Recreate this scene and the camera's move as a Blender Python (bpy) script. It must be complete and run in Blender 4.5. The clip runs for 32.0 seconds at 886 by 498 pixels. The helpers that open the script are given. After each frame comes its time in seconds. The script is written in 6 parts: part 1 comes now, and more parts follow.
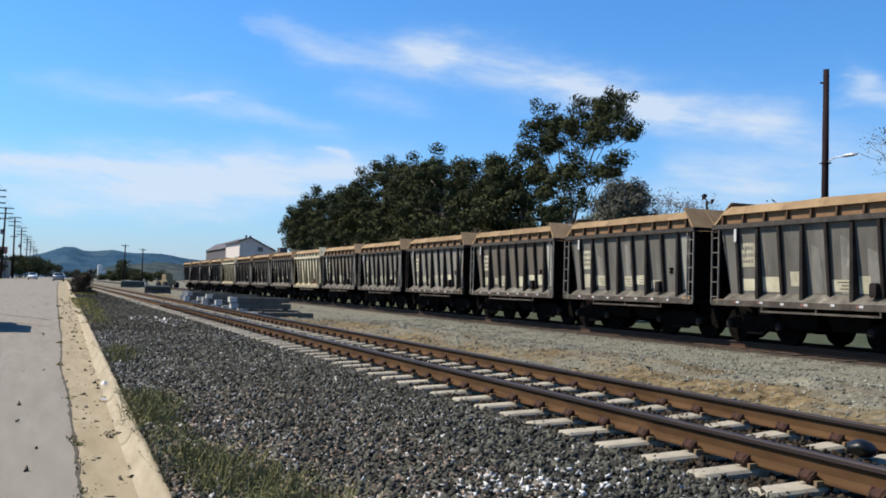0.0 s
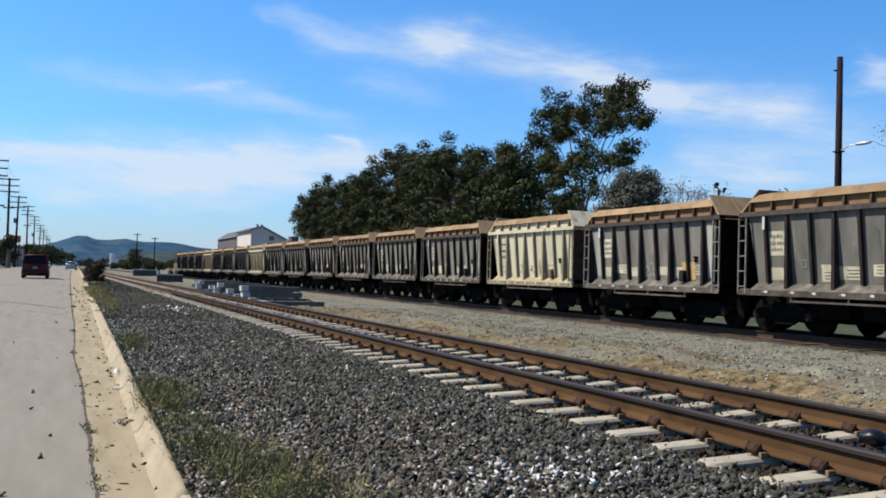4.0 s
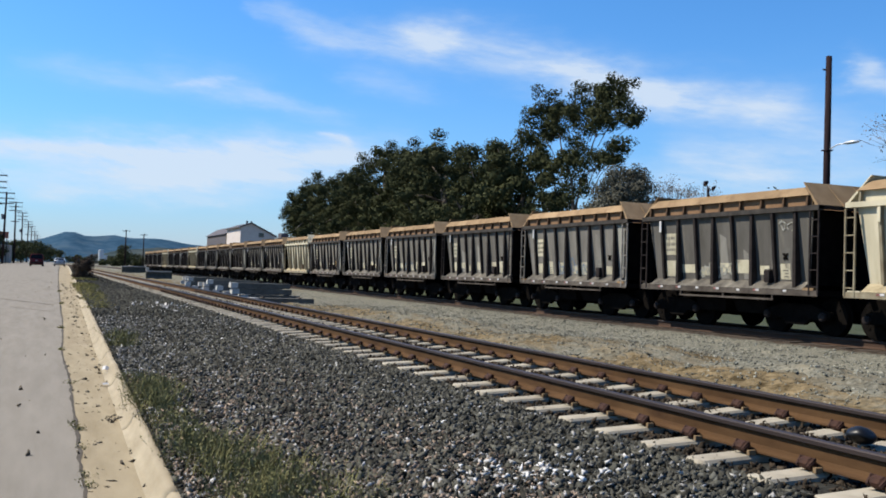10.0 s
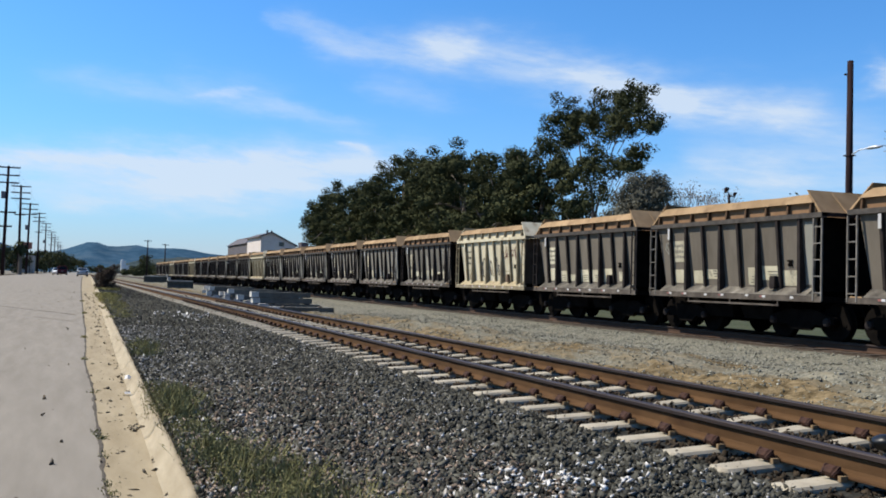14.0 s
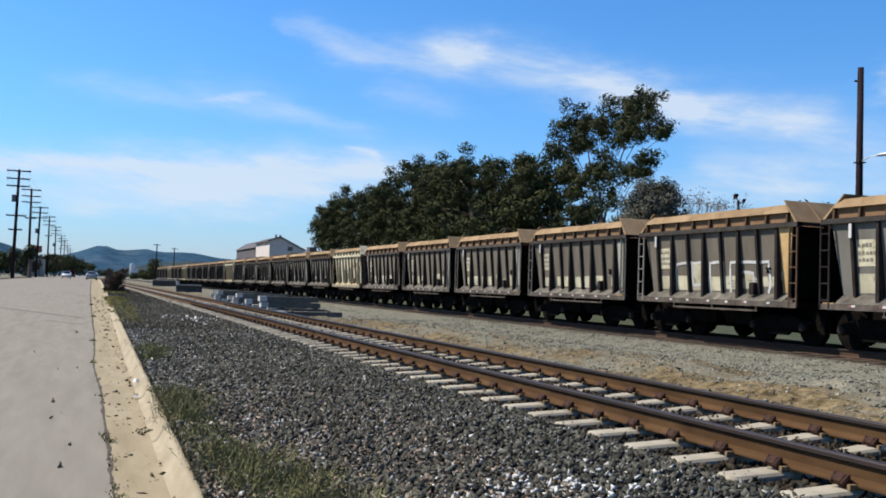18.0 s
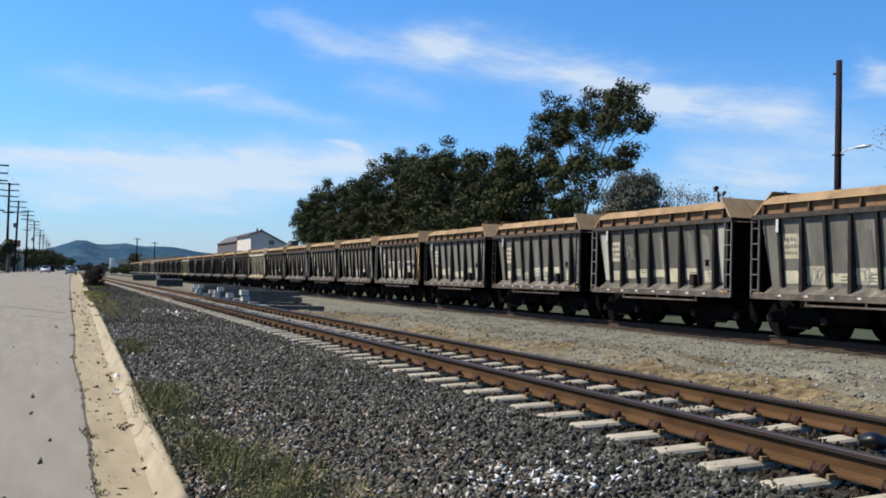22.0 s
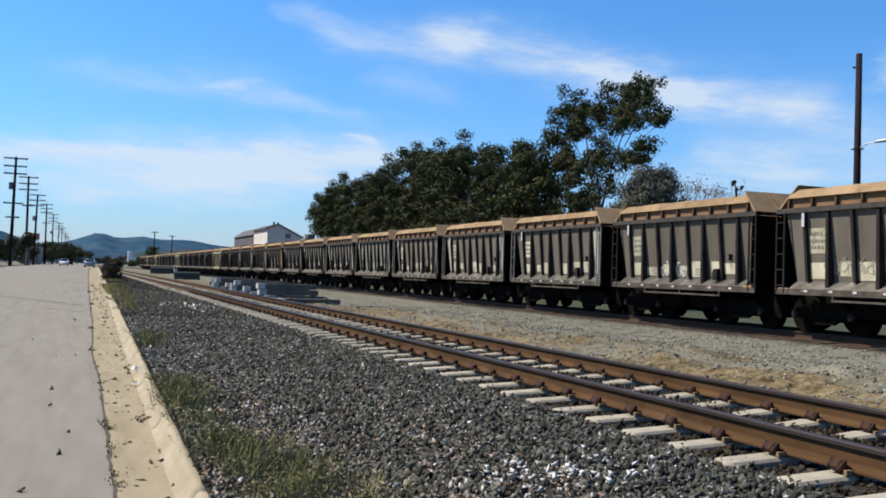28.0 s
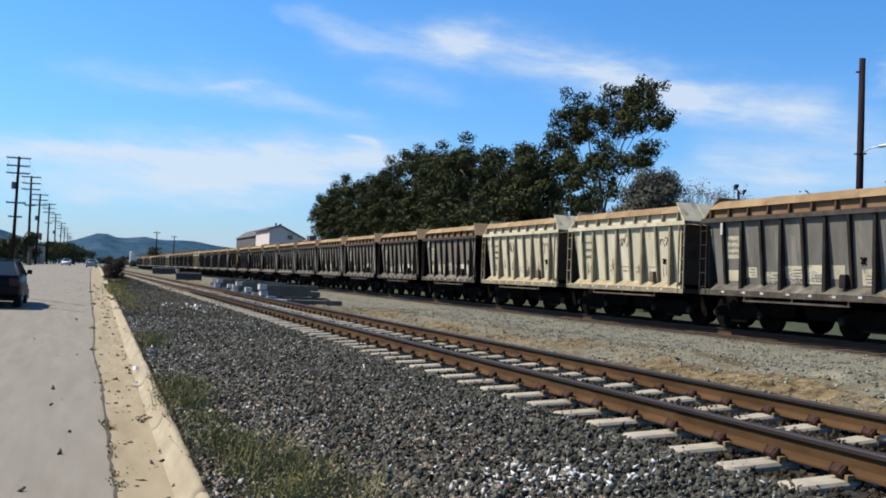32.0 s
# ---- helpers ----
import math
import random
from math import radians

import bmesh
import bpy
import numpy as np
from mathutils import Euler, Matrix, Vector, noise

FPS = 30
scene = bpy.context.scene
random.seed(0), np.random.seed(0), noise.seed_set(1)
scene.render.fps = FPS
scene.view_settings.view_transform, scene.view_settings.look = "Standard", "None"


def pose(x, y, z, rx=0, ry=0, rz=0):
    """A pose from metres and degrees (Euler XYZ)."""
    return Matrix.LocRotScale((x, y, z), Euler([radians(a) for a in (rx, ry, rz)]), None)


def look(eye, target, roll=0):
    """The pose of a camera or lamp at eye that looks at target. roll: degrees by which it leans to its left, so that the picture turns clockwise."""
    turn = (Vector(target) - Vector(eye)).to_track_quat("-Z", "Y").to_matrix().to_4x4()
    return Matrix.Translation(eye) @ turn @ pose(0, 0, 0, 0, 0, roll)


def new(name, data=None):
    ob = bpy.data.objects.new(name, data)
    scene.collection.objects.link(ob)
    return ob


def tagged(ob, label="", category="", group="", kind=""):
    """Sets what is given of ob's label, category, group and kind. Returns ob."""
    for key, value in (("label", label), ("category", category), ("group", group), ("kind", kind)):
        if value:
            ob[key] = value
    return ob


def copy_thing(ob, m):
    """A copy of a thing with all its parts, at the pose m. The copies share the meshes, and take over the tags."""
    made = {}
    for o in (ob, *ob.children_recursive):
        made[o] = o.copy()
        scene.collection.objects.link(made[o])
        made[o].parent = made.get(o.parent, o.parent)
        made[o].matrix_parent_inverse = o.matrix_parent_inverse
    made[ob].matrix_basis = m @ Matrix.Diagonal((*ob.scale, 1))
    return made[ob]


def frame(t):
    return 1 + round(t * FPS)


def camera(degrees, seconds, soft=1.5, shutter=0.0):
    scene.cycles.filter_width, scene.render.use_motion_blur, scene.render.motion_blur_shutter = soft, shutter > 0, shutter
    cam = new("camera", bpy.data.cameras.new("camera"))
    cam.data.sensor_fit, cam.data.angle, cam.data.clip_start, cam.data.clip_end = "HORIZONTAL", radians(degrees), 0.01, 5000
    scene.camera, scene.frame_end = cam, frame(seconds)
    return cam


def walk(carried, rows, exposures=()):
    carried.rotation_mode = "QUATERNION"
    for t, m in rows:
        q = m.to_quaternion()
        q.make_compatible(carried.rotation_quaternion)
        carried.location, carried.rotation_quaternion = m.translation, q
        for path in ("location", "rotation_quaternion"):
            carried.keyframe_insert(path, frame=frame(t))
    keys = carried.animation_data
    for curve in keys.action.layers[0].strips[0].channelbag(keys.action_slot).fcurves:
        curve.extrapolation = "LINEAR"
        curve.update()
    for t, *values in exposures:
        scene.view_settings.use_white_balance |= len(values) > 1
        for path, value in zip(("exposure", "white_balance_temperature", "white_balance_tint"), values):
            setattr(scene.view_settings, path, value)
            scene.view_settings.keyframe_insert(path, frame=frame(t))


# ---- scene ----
EYE = (0.0, 0.0, 1.55)
# seconds, degrees right of the tracks, degrees up, lean
PATH = [
    (0, 22.74, 2.38, 1.64), (0.5, 22.79, 2.41, 1.53), (1, 22.74, 2.58, 1.64), (1.5, 22.40, 2.56, 1.91), (2, 22.50, 2.26, 1.99), (2.5, 22.49, 2.30, 1.96),
    (3, 22.18, 2.04, 2.11), (3.5, 22.05, 1.81, 1.81), (5.5, 22.30, 1.40, 1.37), (6, 22.34, 1.37, 1.13), (6.5, 22.01, 1.55, 1.19), (7, 21.91, 1.42, 1.23),
    (7.5, 21.85, 1.40, 1.39), (8, 21.99, 1.26, 1.46), (8.5, 22.34, 1.12, 1.55), (9, 22.38, 1.26, 1.53), (9.5, 22.39, 1.42, 1.72), (10, 22.71, 1.53, 1.81),
    (10.5, 22.46, 1.84, 1.94), (11, 22.22, 2.01, 2.16), (11.5, 21.80, 1.87, 2.13), (12, 21.70, 1.89, 2.18), (12.5, 22.02, 2.05, 2.13), (13, 21.97, 2.43, 1.95),
    (13.5, 21.78, 2.05, 1.72), (14, 21.49, 2.00, 1.53), (14.5, 21.13, 2.14, 1.88), (16.5, 20.19, 2.38, 1.99), (17, 20.25, 2.34, 2.09), (17.5, 20.72, 2.21, 2.03),
    (18, 20.97, 2.31, 1.82), (18.5, 21.65, 2.36, 1.61), (19, 21.77, 2.03, 1.49), (19.5, 21.92, 2.07, 1.65), (20, 22.19, 2.16, 1.63), (20.5, 22.38, 2.15, 1.63),
    (21, 22.26, 1.95, 1.41), (21.5, 22.26, 1.80, 1.17), (22, 22.09, 1.92, 1.57), (22.5, 21.68, 1.78, 2.05), (23, 21.38, 1.75, 2.52), (23.5, 21.04, 1.73, 2.75),
    (24, 20.69, 1.74, 2.52), (24.5, 20.73, 1.89, 2.10), (25, 21.28, 1.91, 1.92), (25.5, 21.73, 1.82, 1.82), (27.5, 21.25, 1.63, 1.66), (28, 21.12, 1.52, 1.74),
    (28.5, 21.27, 1.38, 1.69), (29, 21.54, 1.57, 1.72), (29.5, 21.71, 1.43, 1.68), (30, 21.48, 1.55, 1.68), (30.5, 21.35, 1.53, 1.50), (31, 21.38, 1.62, 1.58),
    (31.5, 20.91, 1.82, 1.73), (32, 21.00, 1.65, 2.10),
]


def aim(yaw, up, lean):
    y, p = radians(yaw), radians(up)
    d = Vector((math.sin(y) * math.cos(p), math.cos(y) * math.cos(p), math.sin(p)))
    return look(EYE, Vector(EYE) + d * 10, lean)


cam = camera(50.83, 32.0, soft=1.8)
walk(cam, [(t, aim(a, b, c)) for t, a, b, c in PATH])

# ---------------------------------------------------------------- light
SUN_TO = Vector((-0.65, 0.45, 0.90)).normalized()
sun = new("sun", bpy.data.lights.new("sun", "SUN"))
sun.data.energy, sun.data.angle, sun.data.color = 5.0, radians(0.53), (1.0, 0.915, 0.79)
sun.matrix_world = SUN_TO.to_track_quat("Z", "Y").to_matrix().to_4x4()
scene.view_settings.exposure = 0.65


def graph(tree):
    """Short ways to add nodes to a tree."""
    def add(kind, **kw):
        n = tree.nodes.new(kind)
        for k, v in kw.items():
            if k in n.inputs.keys():
                n.inputs[k].default_value = v
        return n

    def m(op, a, b=None, c=None, clamp=False):
        n = tree.nodes.new("ShaderNodeMath")
        n.operation, n.use_clamp = op, clamp
        for i, v in enumerate((a, b, c)):
            if v is None:
                continue
            if hasattr(v, "links") or hasattr(v, "is_linked"):
                tree.links.new(v, n.inputs[i])
            else:
                n.inputs[i].default_value = v
        return n.outputs[0]
    return add, m


def mix_colour(tree, fac, a, b, mode="MIX"):
    n = tree.nodes.new("ShaderNodeMix")
    n.data_type, n.blend_type = "RGBA", mode
    for sock, v in ((n.inputs[0], fac), (n.inputs[6], a), (n.inputs[7], b)):
        if hasattr(v, "is_linked"):
            tree.links.new(v, sock)
        elif isinstance(v, tuple):
            sock.default_value = (*v[:3], 1)
        else:
            sock.default_value = v
    return n.outputs[2]


def build_sky():
    world = bpy.data.worlds.new("sky")
    scene.world = world
    world.use_nodes = True
    tree = world.node_tree
    tree.nodes.clear()
    add, m = graph(tree)
    link = tree.links.new
    sky = tree.nodes.new("ShaderNodeTexSky")
    sky.sky_type, sky.sun_disc = "NISHITA", False
    sky.sun_elevation = math.asin(SUN_TO.z)
    sky.sun_rotation = math.atan2(SUN_TO.x, SUN_TO.y)
    sky.air_density, sky.dust_density, sky.ozone_density, sky.altitude = 1.0, 0.6, 3.0, 100
    co = tree.nodes.new("ShaderNodeTexCoord").outputs["Generated"]
    sep = tree.nodes.new("ShaderNodeSeparateXYZ")
    link(co, sep.inputs[0])
    az = m("MULTIPLY", m("ARCTAN2", sep.outputs[0], sep.outputs[1]), 57.2958)
    el = m("MULTIPLY", m("ARCSINE", sep.outputs[2]), 57.2958)
    # ragged edges: the two angles wander with a noise
    comb = tree.nodes.new("ShaderNodeCombineXYZ")
    link(m("MULTIPLY", az, 0.16), comb.inputs[0])
    link(m("MULTIPLY", el, 0.42), comb.inputs[1])
    warp = add("ShaderNodeTexNoise", Scale=1.0, Detail=5.0, Roughness=0.6)
    link(comb.outputs[0], warp.inputs["Vector"])
    wsep = tree.nodes.new("ShaderNodeSeparateColor")
    link(warp.outputs["Color"], wsep.inputs[0])
    az2 = m("ADD", az, m("MULTIPLY", m("SUBTRACT", wsep.outputs[0], 0.5), 7.0))
    el2 = m("ADD", el, m("MULTIPLY", m("SUBTRACT", wsep.outputs[1], 0.5), 2.6))
    fine = add("ShaderNodeTexNoise", Scale=2.6, Detail=6.0, Roughness=0.62)
    stretch = tree.nodes.new("ShaderNodeCombineXYZ")
    link(m("MULTIPLY", m("ADD", az, m("MULTIPLY", el, 1.6)), 0.10), stretch.inputs[0])
    link(m("MULTIPLY", el, 0.36), stretch.inputs[1])
    link(stretch.outputs[0], fine.inputs["Vector"])
    total = None
    # cirrus streaks: ends (azimuth, elevation), half width, strength
    for a0, e0, a1, e1, wide, power in (
            (13.4, 14.7, 18.0, 14.0, 0.90, 0.65), (18.4, 13.6, 22.6, 13.9, 0.97, 0.74), (21.5, 14.2, 30.9, 12.3, 1.15, 0.72), (29.2, 12.4, 35.9, 11.4, 1.10, 0.85), (33.3, 11.3, 42.3, 9.8, 1.25, 1.00),
            (36.4, 7.6, 42.4, 6.6, 1.18, 0.60), (41.9, 9.7, 48.0, 7.4, 1.91, 0.45), (45.9, 12.3, 48.7, 11.3, 0.69, 0.90), (33.4, 6.0, 47.3, 6.5, 0.90, 0.42), (-6.9, 6.2, 7.1, 6.5, 0.95, 1.30),
            (5.5, 5.9, 17.5, 7.0, 1.45, 1.30), (-5.2, 4.4, 9.4, 5.3, 0.76, 0.55), (-0.9, 3.8, 4.1, 4.3, 0.42, 0.60), (5.1, 3.7, 11.1, 4.1, 0.42, 0.50), (-0.2, 10.7, 9.6, 11.0, 0.83, 0.34),
            (6.9, 10.9, 9.6, 11.0, 0.31, 0.45), (9.9, 10.4, 15.0, 9.7, 0.49, 0.40), (13.9, 8.5, 16.2, 8.0, 0.31, 0.60), (10.3, 15.3, 12.8, 15.2, 0.56, 0.35), (17.1, 11.8, 22.0, 10.9, 0.63, 0.28),
            (60.0, 20.0, 100.0, 9.0, 3.0, 0.60), (-90.0, 14.0, -40.0, 18.0, 3.0, 0.60)):
        length = math.hypot(a1 - a0, e1 - e0)
        ux, uy = (a1 - a0) / length, (e1 - e0) / length
        da = m("SUBTRACT", az2, (a0 + a1) / 2)
        de = m("SUBTRACT", el2, (e0 + e1) / 2)
        u = m("DIVIDE", m("ADD", m("MULTIPLY", da, ux), m("MULTIPLY", de, uy)), length * 0.62)
        v = m("DIVIDE", m("SUBTRACT", m("MULTIPLY", de, ux), m("MULTIPLY", da, uy)), wide)
        q = m("ADD", m("MULTIPLY", m("MULTIPLY", u, u), m("MULTIPLY", u, u)), m("MULTIPLY", v, v))
        g = m("MULTIPLY", m("POWER", 2.718, m("MULTIPLY", q, -1.0)), power)
        total = g if total is None else m("ADD", total, g)
    veil = m("MULTIPLY", m("POWER", 2.718, m("MULTIPLY", m("MAXIMUM", el, 0.0), -0.23)), 0.92)
    grain = m("MULTIPLY_ADD", fine.outputs["Fac"], 2.0, -0.2)
    cloud = m("MULTIPLY", total, grain, clamp=True)
    cloud = m("MULTIPLY", cloud, 0.85)
    deep = mix_colour(tree, 1.0, sky.outputs[0], (0.535, 1.16, 1.70), "MULTIPLY")
    hazy = mix_colour(tree, veil, deep, (5.3, 5.55, 6.45))
    bright = mix_colour(tree, cloud, hazy, (6.35, 7.3, 8.5))
    bg = tree.nodes.new("ShaderNodeBackground")
    link(bright, bg.inputs[0])
    bg.inputs[1].default_value = 0.069
    out = tree.nodes.new("ShaderNodeOutputWorld")
    link(bg.outputs[0], out.inputs[0])


build_sky()


# ---------------------------------------------------------------- materials
def mat(name, low, high, scale=6.0, rough=0.8, metal=0.0, bump=0.0, grit=60.0, stain=None, stain_scale=1.2, vary=0.0, island=0.0,
        stretch=(1, 1, 1), cut=0.5, gloss=0.2):
    """Two tones mixed by a noise, stains of a third tone, fine relief, and a value that differs from piece to piece."""
    mt = bpy.data.materials.new(name)
    mt.use_nodes = True
    tree = mt.node_tree
    bsdf = tree.nodes["Principled BSDF"]
    add, m = graph(tree)
    link = tree.links.new
    co = tree.nodes.new("ShaderNodeTexCoord").outputs["Object"]
    mp = tree.nodes.new("ShaderNodeMapping")
    mp.inputs["Scale"].default_value = stretch
    link(co, mp.inputs[0])
    n1 = add("ShaderNodeTexNoise", Scale=scale, Detail=5.0, Roughness=0.6)
    link(mp.outputs[0], n1.inputs["Vector"])
    fac = m("MULTIPLY_ADD", n1.outputs["Fac"], 2.2, -0.6, clamp=True)
    col = mix_colour(tree, fac, low, high)
    if stain:
        n2 = add("ShaderNodeTexNoise", Scale=stain_scale, Detail=6.0, Roughness=0.65)
        link(mp.outputs[0], n2.inputs["Vector"])
        s = m("MULTIPLY", m("SUBTRACT", n2.outputs["Fac"], cut), 6.0, clamp=True)
        col = mix_colour(tree, s, col, stain)
    if vary or island:
        if vary:
            r = tree.nodes.new("ShaderNodeObjectInfo").outputs["Random"]
        else:
            r = tree.nodes.new("ShaderNodeNewGeometry").outputs["Random Per Island"]
        k = vary or island
        hsv = tree.nodes.new("ShaderNodeHueSaturation")
        link(m("MULTIPLY_ADD", r, 2 * k, 1 - k), hsv.inputs["Value"])
        link(col, hsv.inputs["Color"])
        col = hsv.outputs[0]
    link(col, bsdf.inputs["Base Color"])
    bsdf.inputs["Roughness"].default_value = rough
    bsdf.inputs["Metallic"].default_value = metal
    bsdf.inputs["Specular IOR Level"].default_value = gloss
    if bump:
        n3 = add("ShaderNodeTexNoise", Scale=grit, Detail=3.0)
        link(co, n3.inputs["Vector"])
        bp = tree.nodes.new("ShaderNodeBump")
        bp.inputs["Strength"].default_value = bump
        bp.inputs["Distance"].default_value = 0.02
        link(n3.outputs["Fac"], bp.inputs["Height"])
        link(bp.outputs[0], bsdf.inputs["Normal"])
    return mt


GREY_STEEL = mat("weathered_grey_steel", (0.062, 0.058, 0.050), (0.160, 0.150, 0.130), 1.5, 0.85, 0, 0.2, 30, (0.22, 0.20, 0.158), 1.7, vary=0.32, stretch=(1, 1, 0.25), cut=0.56, gloss=0.06)
BROWN_STEEL = mat("weathered_brown_steel", (0.068, 0.058, 0.045), (0.130, 0.112, 0.088), 1.5, 0.85, 0, 0.2, 30, (0.175, 0.153, 0.120), 1.7, vary=0.22, stretch=(1, 1, 0.25), cut=0.6, gloss=0.06)
# ribs are blackened to carry the shade of their unlit faces
RIB_STEEL = mat("dark_rib_steel", (0.013, 0.0105, 0.0105), (0.034, 0.028, 0.025), 3.0, 0.85, 0, 0.1, 40, vary=0.1, gloss=0.06)
# grime of the underframe; shade on it and on car ends is blackened in
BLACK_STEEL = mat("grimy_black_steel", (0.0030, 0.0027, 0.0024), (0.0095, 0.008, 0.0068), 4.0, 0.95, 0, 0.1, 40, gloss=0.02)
CREAM = mat("faded_cream_paint", (0.34, 0.302, 0.205), (0.54, 0.487, 0.352), 1.9, 0.8, 0, 0.15, 30, (0.21, 0.145, 0.082), 2.4, stretch=(1, 1, 0.22), cut=0.575, gloss=0.12)
# cream ribs browned to carry shade on their sides; also dull trim and marks
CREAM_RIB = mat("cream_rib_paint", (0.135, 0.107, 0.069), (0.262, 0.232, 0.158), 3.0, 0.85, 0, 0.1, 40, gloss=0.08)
TAN = mat("tan_dusty_collar", (0.180, 0.118, 0.063), (0.295, 0.204, 0.115), 1.4, 0.9, 0, 0.1, 40, (0.130, 0.083, 0.047), 1.6, vary=0.14, cut=0.55, gloss=0.1)
TAN_DARK = mat("tan_recessed_band", (0.14, 0.077, 0.0385), (0.224, 0.133, 0.07), 2.0, 0.85)
DUST = mat("dusty_ledge", (0.038, 0.033, 0.027), (0.155, 0.138, 0.110), 3.0, 0.95, 0, 0.2, 60, (0.25, 0.23, 0.185), 3.0, vary=0.2, cut=0.6, gloss=0.05)
PATCH = mat("cream_patch_paint", (0.33, 0.298, 0.20), (0.49, 0.447, 0.32), 3.0, 0.8, 0, 0, 30, (0.14, 0.127, 0.098), 4.0, vary=0.2, cut=0.55, gloss=0.1)
WHITE_MARK = mat("white_reflector", (0.395, 0.383, 0.363), (0.497, 0.491, 0.472), 5.0, 0.5, vary=0.1)
SPRAY = mat("pale_spray_paint", (0.17, 0.165, 0.135), (0.33, 0.32, 0.27), 8.0, 0.7)
SILL = mat("dusty_sill_steel", (0.045, 0.037, 0.031), (0.115, 0.098, 0.080), 3.0, 0.9, 0, 0.1, 40, (0.18, 0.15, 0.115), 2.0, vary=0.2, cut=0.62, gloss=0.06)
INK = mat("dark_stencil", (0.045, 0.042, 0.036), (0.11, 0.10, 0.085), 14.0, 0.8)
CHORD = mat("grimy_top_chord", (0.028, 0.025, 0.023), (0.075, 0.067, 0.058), 4.0, 0.85, 0, 0.1, 40, (0.17, 0.14, 0.10), 2.2, vary=0.2, cut=0.62, gloss=0.06)
COLLAR_STUB = mat("dark_collar_stub", (0.060, 0.034, 0.018), (0.105, 0.062, 0.034), 5.0, 0.9)
OCHRE = mat("ochre_foot_plate", (0.16, 0.10, 0.05), (0.30, 0.20, 0.11), 7.0, 0.85, vary=0.2)
YELLOWISH = mat("ochre_corner_paint", (0.34, 0.21, 0.085), (0.50, 0.34, 0.16), 2.5, 0.75)
FADED = mat("rubbed_grey_paint", (0.085, 0.081, 0.070), (0.185, 0.175, 0.15), 4.0, 0.85, 0, 0, 30, (0.27, 0.255, 0.215), 5.0, vary=0.3, stretch=(1, 1, 0.3), cut=0.58, gloss=0.06)
PALE_PANEL = mat("pale_grey_panel", (0.19, 0.188, 0.16), (0.35, 0.34, 0.285), 2.0, 0.85, 0, 0, 30, (0.32, 0.30, 0.25), 2.4, vary=0.3, stretch=(1, 1, 0.2), cut=0.6, gloss=0.08)
CREAM_LEDGE = mat("dirty_cream_ledge", (0.20, 0.160, 0.095), (0.36, 0.305, 0.195), 4.0, 0.9, 0, 0.1, 40, (0.14, 0.10, 0.065), 3.0, cut=0.56, gloss=0.08)
# cream car ends are coloured brown to imitate the shade on them
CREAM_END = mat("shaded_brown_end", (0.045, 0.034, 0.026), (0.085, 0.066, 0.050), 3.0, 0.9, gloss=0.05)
CREAM_STREAK = mat("rust_streaked_cream", (0.075, 0.050, 0.035), (0.20, 0.15, 0.10), 9.0, 0.9, gloss=0.05)
RED_MARK = mat("faded_red_reflector", (0.15, 0.055, 0.045), (0.23, 0.10, 0.085), 8.0, 0.6, vary=0.2)
GREY_SPRAY = mat("dark_grey_spray", (0.055, 0.052, 0.047), (0.14, 0.13, 0.115), 9.0, 0.8)
RED_SPRAY = mat("dull_red_spray", (0.12, 0.06, 0.05), (0.22, 0.13, 0.11), 9.0, 0.8)
BLUE_SPRAY = mat("faded_blue_spray", (0.07, 0.10, 0.14), (0.16, 0.20, 0.25), 8.0, 0.8)
FAINT_INK = mat("worn_stencil", (0.11, 0.10, 0.08), (0.24, 0.22, 0.17), 14.0, 0.8)
RAIL_RUST = mat("rusty_rail_side", (0.043, 0.0225, 0.010), (0.096, 0.053, 0.0245), 5.0, 0.9, 0, 0.15, 90, (0.030, 0.0142, 0.0085), 2.0, stretch=(1, 0.3, 1), cut=0.55, gloss=0.08)
RAIL_TOP = mat("worn_rail_head", (0.019, 0.0138, 0.0125), (0.044, 0.032, 0.028), 3.0, 0.5, 0.2, 0.05, 80, stretch=(1, 0.1, 1))
PAD = mat("tan_insulator_pad", (0.13, 0.088, 0.045), (0.23, 0.16, 0.09), 12.0, 0.85)
CLIP_RUST = mat("rusty_clip", (0.020, 0.0085, 0.0058), (0.052, 0.022, 0.0125), 20.0, 0.8)
TIE = mat("pale_concrete_tie", (0.215, 0.188, 0.140), (0.330, 0.294, 0.226), 7.0, 0.9, 0, 0.2, 120, (0.125, 0.104, 0.080), 4.0, vary=0.15, cut=0.58)
OLD_TIE = mat("old_timber_tie", (0.035, 0.028, 0.0224), (0.084, 0.0665, 0.0525), 6.0, 0.9, vary=0.2)
# bed under the stones darkened to deepen the shade in their gaps
BALLAST = mat("dark_ballast_bed", (0.0105, 0.0102, 0.0090), (0.046, 0.0445, 0.0375), 30.0, 0.95, 0, 1.0, 26, (0.058, 0.050, 0.038), 1.1, cut=0.6, gloss=0.05)
STONE = mat("dark_ballast_stone", (0.024, 0.0235, 0.0195), (0.088, 0.086, 0.071), 13.0, 0.85, 0, 0.4, 70, (0.185, 0.173, 0.143), 3.0, island=0.72, cut=0.61, gloss=0.10)
BROWN_STONE = mat("pinkish_brown_gravel", (0.075, 0.056, 0.043), (0.26, 0.205, 0.160), 11.0, 0.9, island=0.7, gloss=0.05)
GREY_FLECK = mat("light_grey_stone", (0.15, 0.145, 0.135), (0.33, 0.32, 0.30), 9.0, 0.85, island=0.4, gloss=0.1)
TRACK_STONE = mat("oily_brown_ballast", (0.016, 0.0122, 0.0085), (0.058, 0.045, 0.032), 11.0, 0.9, 0, 0.4, 45, island=0.7, gloss=0.06)
PALE_STONE = mat("pale_stone", (0.36, 0.35, 0.33), (0.58, 0.57, 0.55), 9.0, 0.8, island=0.25)
